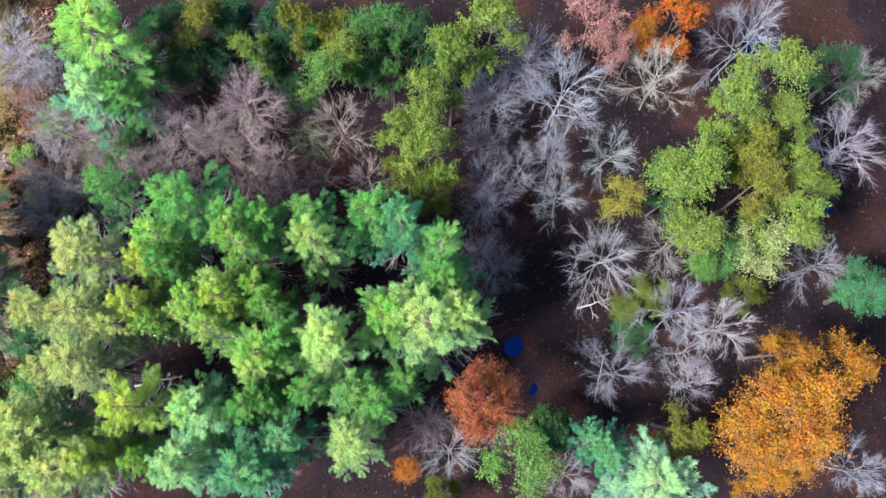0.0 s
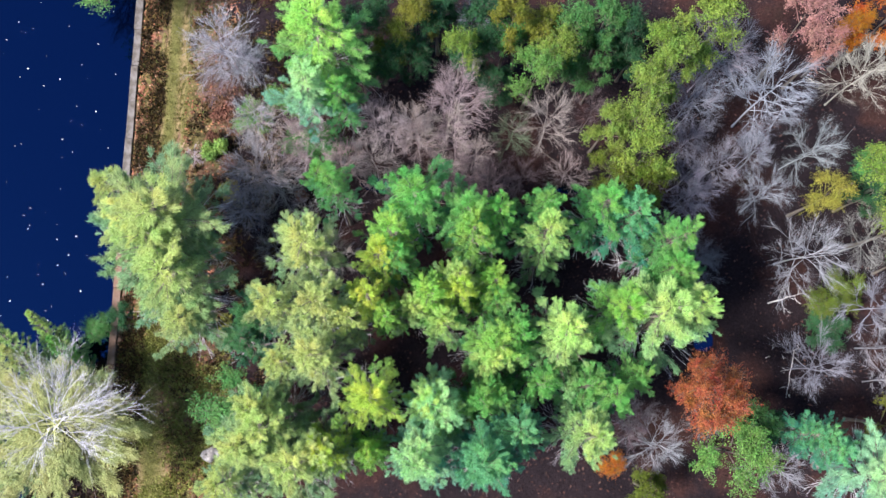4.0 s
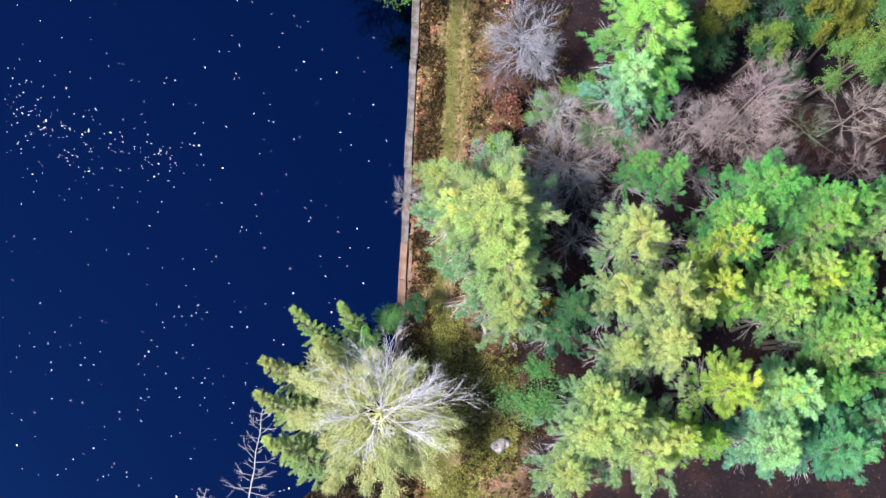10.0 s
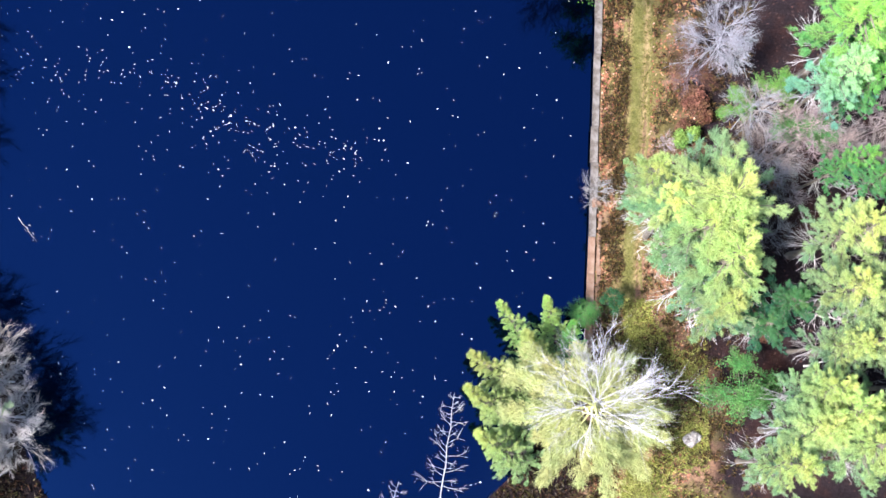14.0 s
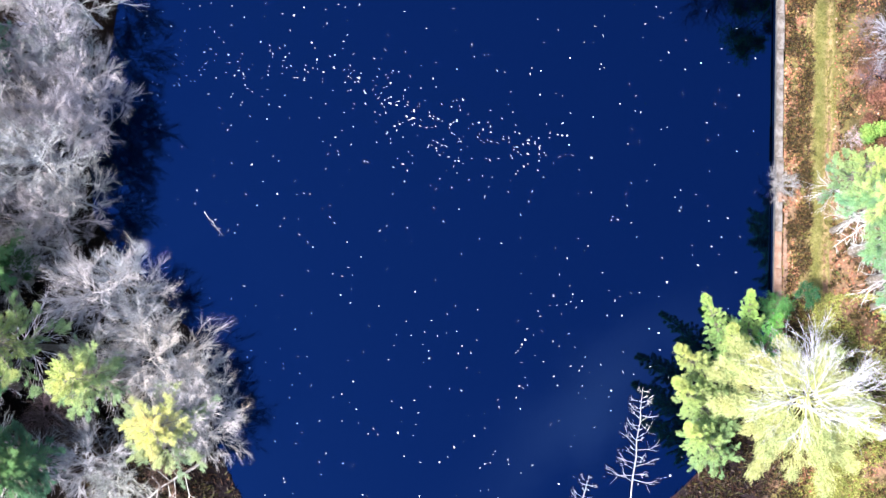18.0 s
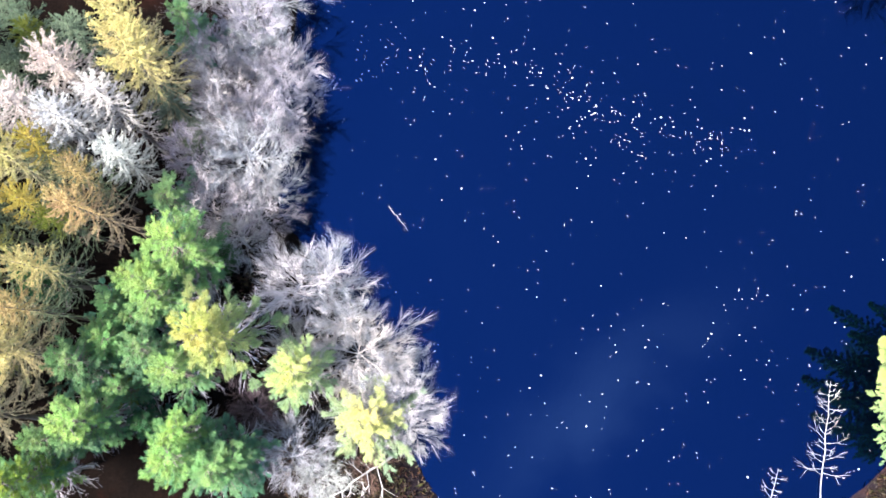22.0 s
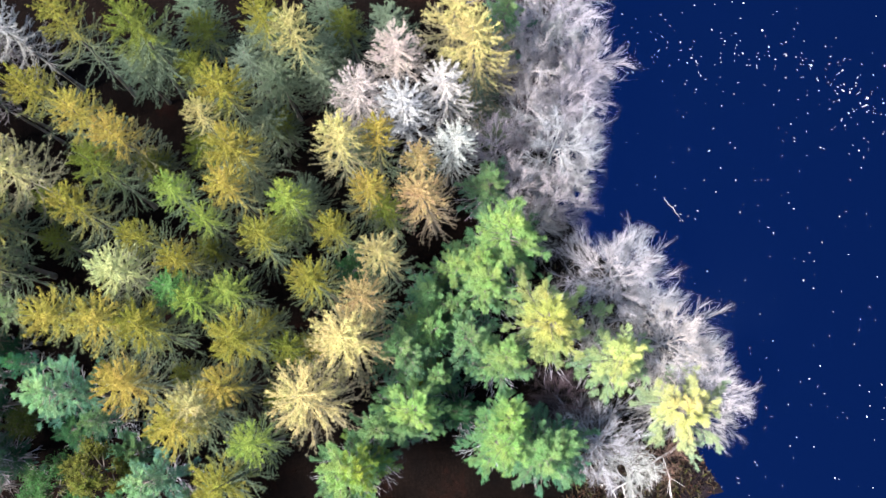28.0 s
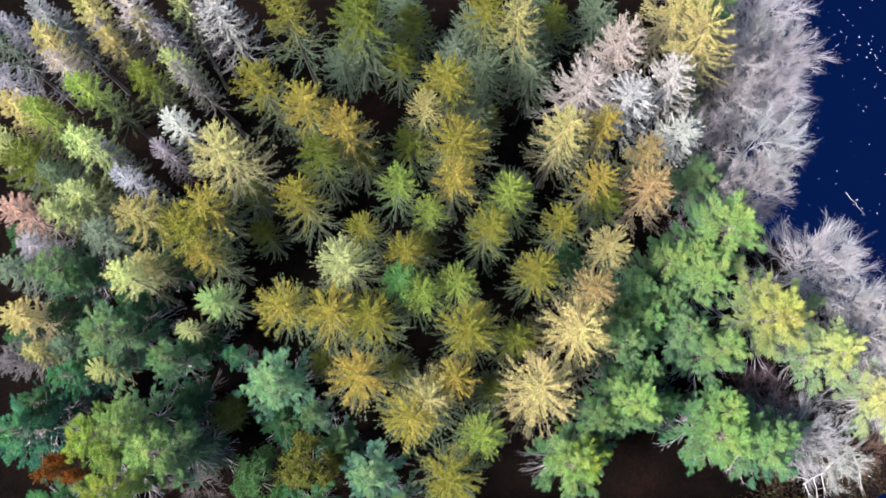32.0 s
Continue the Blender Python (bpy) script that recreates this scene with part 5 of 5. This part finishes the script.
track_mesh.attributes.new("rut", "FLOAT", "POINT").data.foreach_set("value", rut.ravel().astype(np.float32))
tagged(new("track", track_mesh), "grassy two-rut track along the top of the dam", "track", kind="structure")

# ---- low growth and litter, uncountable ----


def litter_material(name, stops):
    m, nt, bsdf = material(name)
    geo = nt.nodes.new("ShaderNodeNewGeometry")
    c = ramp(nt, geo.outputs["Random Per Island"], stops)
    nt.links.new(mixed(nt, 1.0, c, ramp(nt, noise_tex(nt, 0.8), [(0.3, (0.6, 0.6, 0.6)), (0.7, (1.3, 1.25, 1.2))]), "MULTIPLY"), bsdf.inputs["Base Color"])
    bsdf.inputs["Roughness"].default_value = 0.9
    bsdf.inputs["Specular IOR Level"].default_value = 0.1
    return m


def on_ground(x, y, lift=0.02):
    return np.stack([x, y, ground_z(x, y) + lift], 1)


def scatter(name, label, category, pts, size, mat, upright=0.0, blades=0):
    b = Builder()
    if blades:
        b.blades(pts, np.tile(np.array([[0, 0, 1.0]]), (len(pts), 1)), blades, size, size * 0.12, 0.7, 0)
    else:
        b.leaves(pts, np.array([[0, 0, 1.0]]) + rng.normal(size=(len(pts), 3)) * (0.35 + upright), size, 0)
    tagged(new(name, b.mesh(name, [mat])), label, category, kind="stuff")


n = 15000
y = rng.uniform(-14, 34, n)
u = np.where(rng.uniform(size=n) < 0.5, rng.uniform(0.6, 2.6, n), rng.uniform(0.6, 6.8, n))
x = dam_x(y) + u
keep = (np.abs(x - track_x(y)) > 0.95) & (ripple(x, y, 1.1) + rng.normal(size=n) * 0.6 > -0.5)
scatter("fallen_leaves", "fallen russet and brown leaves on the dam", "leaves", on_ground(x[keep], y[keep], 0.05), 0.09,
        litter_material("bank_leaves", [(0.0, (0.12, 0.045, 0.03)), (0.35, (0.22, 0.09, 0.06)), (0.65, (0.34, 0.145, 0.1)), (0.85, (0.24, 0.15, 0.06)), (1.0, (0.46, 0.31, 0.25))]))
n = 14000
x, y = rng.uniform(-30, 34, n), rng.uniform(-11, 30, n)
keep = (lake_depth(x, y) < -0.5) & (ground_z(x, y) > 0.2) & (x > -27)
scatter("forest_litter", "dark fallen leaves on the forest floor", "leaves", on_ground(x[keep], y[keep], 0.03), 0.1,
        litter_material("forest_leaves", [(0.0, (0.02, 0.012, 0.014)), (0.5, (0.045, 0.026, 0.026)), (0.8, (0.07, 0.033, 0.03)), (1.0, (0.1, 0.06, 0.052))]))
n = 9000
y = rng.uniform(-14, 34, n)
side = rng.uniform(0, 1, n) < 0.5
x = np.where(side, dam_x(y) + rng.uniform(0.7, 2.3, n), track_x(y) + rng.uniform(1.0, 7.5, n))
keep = ripple(x * 1.3, y, 1.3) + rng.normal(size=n) * 0.5 > -0.1
scatter("undergrowth", "low brown and olive brush beside the track", "undergrowth", on_ground(x[keep], y[keep], 0.02), 0.34,
        litter_material("brush", [(0.0, (0.02, 0.017, 0.012)), (0.4, (0.055, 0.038, 0.025)), (0.65, (0.085, 0.07, 0.025)), (0.85, (0.17, 0.085, 0.05)), (0.95, (0.2, 0.14, 0.05)), (1.0, (0.06, 0.1, 0.025))]), blades=13)
n = 6500
y = rng.uniform(-14, 34, n)
x = track_x(y) + rng.normal(size=n) * 0.6 + 1.1 * smooth(6, 0, y) * rng.normal(size=n)
keep = x > dam_x(y) + 0.7
scatter("grass", "short yellowing grass along the track", "grass", on_ground(x[keep], y[keep], 0.03), 0.13,
        litter_material("grass_blades", [(0.0, (0.05, 0.065, 0.012)), (0.5, (0.13, 0.13, 0.03)), (1.0, (0.24, 0.2, 0.08))]), blades=7)

n = 17000
y = rng.uniform(-14, 5, n)
x = rng.uniform(-33.5, -25.5, n)
keep = (ripple(x, y, 0.8) + rng.normal(size=n) * 0.35 > -0.15) & (lake_depth(x, y) < -0.6) & (x > dam_x(y) + 0.7)
scatter("grass", "patches of fresh green grass between fallen leaves", "grass", on_ground(x[keep], y[keep], 0.03), 0.2,
        litter_material("fresh_grass", [(0.0, (0.14, 0.17, 0.04)), (0.5, (0.28, 0.3, 0.08)), (1.0, (0.4, 0.4, 0.15))]), blades=9)

n = 9000
x = np.concatenate([rng.uniform(-90, -62, n), rng.uniform(-47, -32, n), rng.uniform(-124, -72, n)])
y = np.concatenate([rng.uniform(-16, -4, n), rng.uniform(-16, 2, n), rng.uniform(-14, 6, n)])
d = lake_depth(x, y)
keep = (d < 0.15) & (d > -9) & (ripple(x, y, 0.9) + rng.normal(size=3 * n) * 0.6 > -0.25) & (np.abs(x - track_x(y)) > 1.2)
scatter("shore_brush", "tangled dark brush and dead leaves behind the shore", "undergrowth", on_ground(x[keep], y[keep], 0.0), 0.42,
        litter_material("dead_brush", [(0.0, (0.012, 0.01, 0.01)), (0.35, (0.03, 0.02, 0.016)), (0.6, (0.065, 0.03, 0.022)), (0.85, (0.05, 0.055, 0.018)), (1.0, (0.13, 0.1, 0.09))]), blades=7)

# floating leaves: two drifts across the lake and single ones all over it
fx = np.interp(rng.uniform(0, 9, 330), range(10), [-72, -68, -63.8, -60.2, -57.8, -56.1, -54.4, -51.6, -48.4, -45.6])
fy = np.interp(fx, [-72, -68, -63.8, -60.2, -57.8, -56.1, -54.4, -51.6, -48.4, -45.6], [20.9, 20.3, 20, 19.6, 18.1, 16.6, 14.9, 15.4, 14.2, 14.6]) + rng.normal(size=330) * rng.choice([0.5, 1.4, 2.4], 330)
gx, gy = rng.uniform(-76, -33.5, 560), rng.uniform(-9, 26, 560)
hx, hy = rng.normal(-49, 5.0, 60), rng.normal(1.0, 3.5, 60)
fx, fy = np.concatenate([fx, gx, hx]), np.concatenate([fy, gy, hy])
keep = lake_depth(fx, fy) > 0.3
fx, fy = fx[keep], fy[keep]
fb = Builder()
grow = np.where(rng.uniform(size=len(fx)) < 0.1, 1.9, 1.0) * rng.uniform(0.5, 1.2, len(fx))
for g in (0, 1):
    m = (grow > 1.15) == bool(g)
    fb.leaves(np.stack([fx[m], fy[m], np.full(m.sum(), 0.012)], 1), np.array([[0, 0, 1.0]]) + rng.normal(size=(m.sum(), 3)) * 0.06, 0.038 if not g else 0.062, 0)
tagged(new("floating_leaves", fb.mesh("floating_leaves", [litter_material("pale_leaves", [(0.0, (0.5, 0.52, 0.55)), (0.9, (0.8, 0.8, 0.8)), (1.0, (0.66, 0.6, 0.55))])])), "pale fallen leaves adrift on the lake", "leaves", kind="stuff")


# ---- single things ----
plant("half_bare_tree", -33.6, -1.7, 13.5, 4.9, "pale yellow", (0.01, 0.0))
plant("stout_bare_tree", -33.2, 29.4, 12.5, 4.6, "silver", (-2.2, -0.8))
plant("bare_tree", -33.0, 29.2, 12, 4.4, "grey")
plant("broadleaf_tree", -30.2, 28.8, 11, 3.2, "green")
plant("broadleaf_tree", -31.2, 25.7, 8.5, 2.6, "bright green", (-0.8, -1.2))
plant("pine_tree", -29.9, 28.6, 12, 2.6, "deep green")
# rows of trees added to the south, out of view, to shade the floor
for k in range(17):
    plant(("pine_tree", "larch_tree")[k % 3 == 1], -76.5 - 3.1 * k, -13.6 - 2.4 * (k % 2), 16 + planter.uniform(-2, 2), 2.6, ("green", "golden olive", "deep green")[k % 3])
for k in range(14):
    plant(("pine_tree", "broadleaf_tree")[k % 3 == 1], -24.0 + 3.9 * k, -11.8 - 2.2 * (k % 2), 15 + planter.uniform(-2, 2), 2.7, ("green", "yellow-green", "light green")[k % 3])
# young pines that lean out over the water south of the dam
for px, py, tx, ty, r, tint in ((-35.2, -0.2, -38.9, 4.4, 1.7, "light green"), (-34.6, 1.2, -36.1, 4.6, 1.6, "light green"), (-35.9, -1.8, -40.6, 1.4, 2.1, "soft green"),
                                (-36.3, -3.6, -40.8, -0.6, 2.2, "soft green"), (-35.2, -1.0, -37.4, 2.6, 2.1, "soft green"), (-36.6, -5.2, -40.2, -3.2, 2.1, "soft green"), (-34.2, 0.4, -34.6, 3.2, 1.4, "green")):
    plant("young_pine_tree", px, py, 7.4, r, tint, (tx - px, ty - py))



def boulder(x, y, sx, sy, sz, turn, label, mat=ROCK, seed=3):
    bm = bmesh.new()
    bmesh.ops.create_icosphere(bm, subdivisions=3, radius=1.0)
    for v in bm.verts:
        d = 1 + 0.5 * noise.noise(v.co * 1.3 + Vector((seed, 0, 0))) + 0.22 * noise.noise(v.co * 3.7)
        v.co = Vector((v.co.x * sx * d, v.co.y * sy * d, max(v.co.z, -0.4) * sz * d))
    me = bpy.data.meshes.new("boulder")
    bm.to_mesh(me)
    bm.free()
    me.materials.append(mat)
    ob = tagged(new("boulder", me), label, "boulder")
    ob.matrix_basis = pose(x, y, float(ground_z(np.array(x), np.array(y))) + sz * 0.25, 0, 0, turn)
    return ob


boulder(-26.5, -3.75, 0.62, 0.42, 0.5, 35, "pale granite boulder on leaf-strewn ground by the track")
boulder(-31.9, 24.2, 0.3, 0.42, 0.3, 10, "rust-stained stone block on the dam wall", RUSTY, 5)
boulder(-32.35, 11.2, 0.36, 0.34, 0.3, 0, "rust-stained stone on the wall's edge", RUSTY, 9)


def dead_wood(name, label, category, a, b, radius, shoots, shoot_length, seed, mat=LOG, up=0.15):
    """A fallen stem from a to b with stubs of branches: trunk and one part for each branch."""
    r = np.random.default_rng(seed)
    a, b = np.array(a, float), np.array(b, float)
    root = tagged(new(name), label, category, "fallen wood")
    root.matrix_basis = Matrix.Translation(a)
    d = b - a
    p = np.linspace(0, 1, 8)[:, None]
    line = d * p + r.normal(size=(8, 3)) * 0.05 * np.linalg.norm(d) * p * (1 - p) * np.array([1, 1, 0.2])
    stem = Builder()
    rad = radius * np.linspace(1, 0.25, 8)
    stem.rods(line[:-1], line[1:], rad[:-1], rad[1:])
    ob = new("trunk", stem.mesh("trunk", [mat]))
    ob.parent = root
    across = unit(np.cross(d, np.array([0, 0, 1.0])))
    for k in range(shoots):
        q = min(0.97, 0.2 + 0.78 * (k + r.uniform(0, 1)) / shoots)
        s = 1 if k % 2 else -1
        st = line[int(q * 7)] + (line[min(int(q * 7) + 1, 7)] - line[int(q * 7)]) * (q * 7 % 1)
        w = unit(across * s + unit(d) * r.uniform(-0.3, 0.9) + np.array([0, 0, up * r.uniform(0.2, 1.4)]))
        br = Builder()
        ln = shoot_length * (1.1 - 0.7 * q) * r.uniform(0.35, 1.25)
        mid = st + w * ln * 0.5
        w2 = unit(w + unit(d) * 0.55 + r.normal(size=3) * 0.25)
        br.rods(st, mid, radius * 0.3, radius * 0.2)
        br.rods(mid, mid + w2 * ln * 0.5, radius * 0.2, 0.006)
        end = mid + w2 * ln * 0.3
        br.rods(np.repeat(end[None], 2, 0), end + unit(w2 + r.normal(size=(2, 3)) * 0.5 * np.array([1, 1, 0.3])) * ln * 0.3, radius * 0.12, 0.004)
        br.rods(np.repeat(mid[None], 3, 0), mid + unit(w + r.normal(size=(3, 3)) * 0.6 * np.array([1, 1, 0.3])) * ln * 0.4, radius * 0.14, 0.005)
        ob = new("branch", br.mesh("branch", [mat]))
        ob.parent = root
    return root


dead_wood("fallen_tree", "bleached dead tree lying in the lake with bare side branches", "dead tree", (-42.4, -8.6, 0.3), (-41.4, -0.9, 0.25), 0.05, 30, 1.8, 1)
dead_wood("fallen_tree", "small bleached dead tree in the shallows", "dead tree", (-45.6, -8.8, 0.25), (-44.9, -6.4, 0.2), 0.04, 10, 1.1, 2)
dead_wood("drift_stick", "thin pale stick adrift on the lake", "stick", (-69.6, 10.4, 0.02), (-68.35, 8.8, 0.03), 0.018, 4, 0.4, 3, up=0.0)
dead_wood("fallen_tree", "bleached fallen tree hanging over the point of the shore", "dead tree", (-69.2, -5.6, 0.7), (-73.6, -8.4, 1.6), 0.12, 13, 2.4, 4)
dead_wood("fallen_branch", "white broken branch caught above dark ground", "branch", (8.2, 5.6, 0.9), (10.3, 6.2, 1.3), 0.06, 7, 1.1, 5, up=0.6)
dead_wood("fallen_branch", "pale fallen branch on dark leaf litter", "branch", (9.9, 3.0, 0.65), (9.2, -0.3, 0.65), 0.05, 5, 0.9, 6)
dead_wood("fallen_branch", "pale fallen branch on dark leaf litter", "branch", (8.0, 2.2, 0.65), (10.2, 2.8, 0.7), 0.05, 5, 0.8, 7)
dead_wood("fallen_log", "grey fallen log between dark stumps", "log", (-19.4, 0.8, 0.65), (-16.4, 1.4, 0.7), 0.09, 4, 0.8, 8)
dead_wood("fallen_log", "grey fallen log on red-brown leaves", "log", (-19.0, 4.1, 0.65), (-16.6, 3.6, 0.7), 0.08, 4, 0.9, 9)
dead_wood("fallen_log", "thin fallen stem across the forest floor", "log", (-8.6, 17.6, 0.7), (-4.4, 14.2, 0.7), 0.04, 6, 0.7, 10, BARK)
dead_wood("dead_bough", "bare silvery bough over the track", "branch", (-27.2, 9.6, 4.6), (-30.6, 7.4, 5.0), 0.06, 9, 1.1, 11)
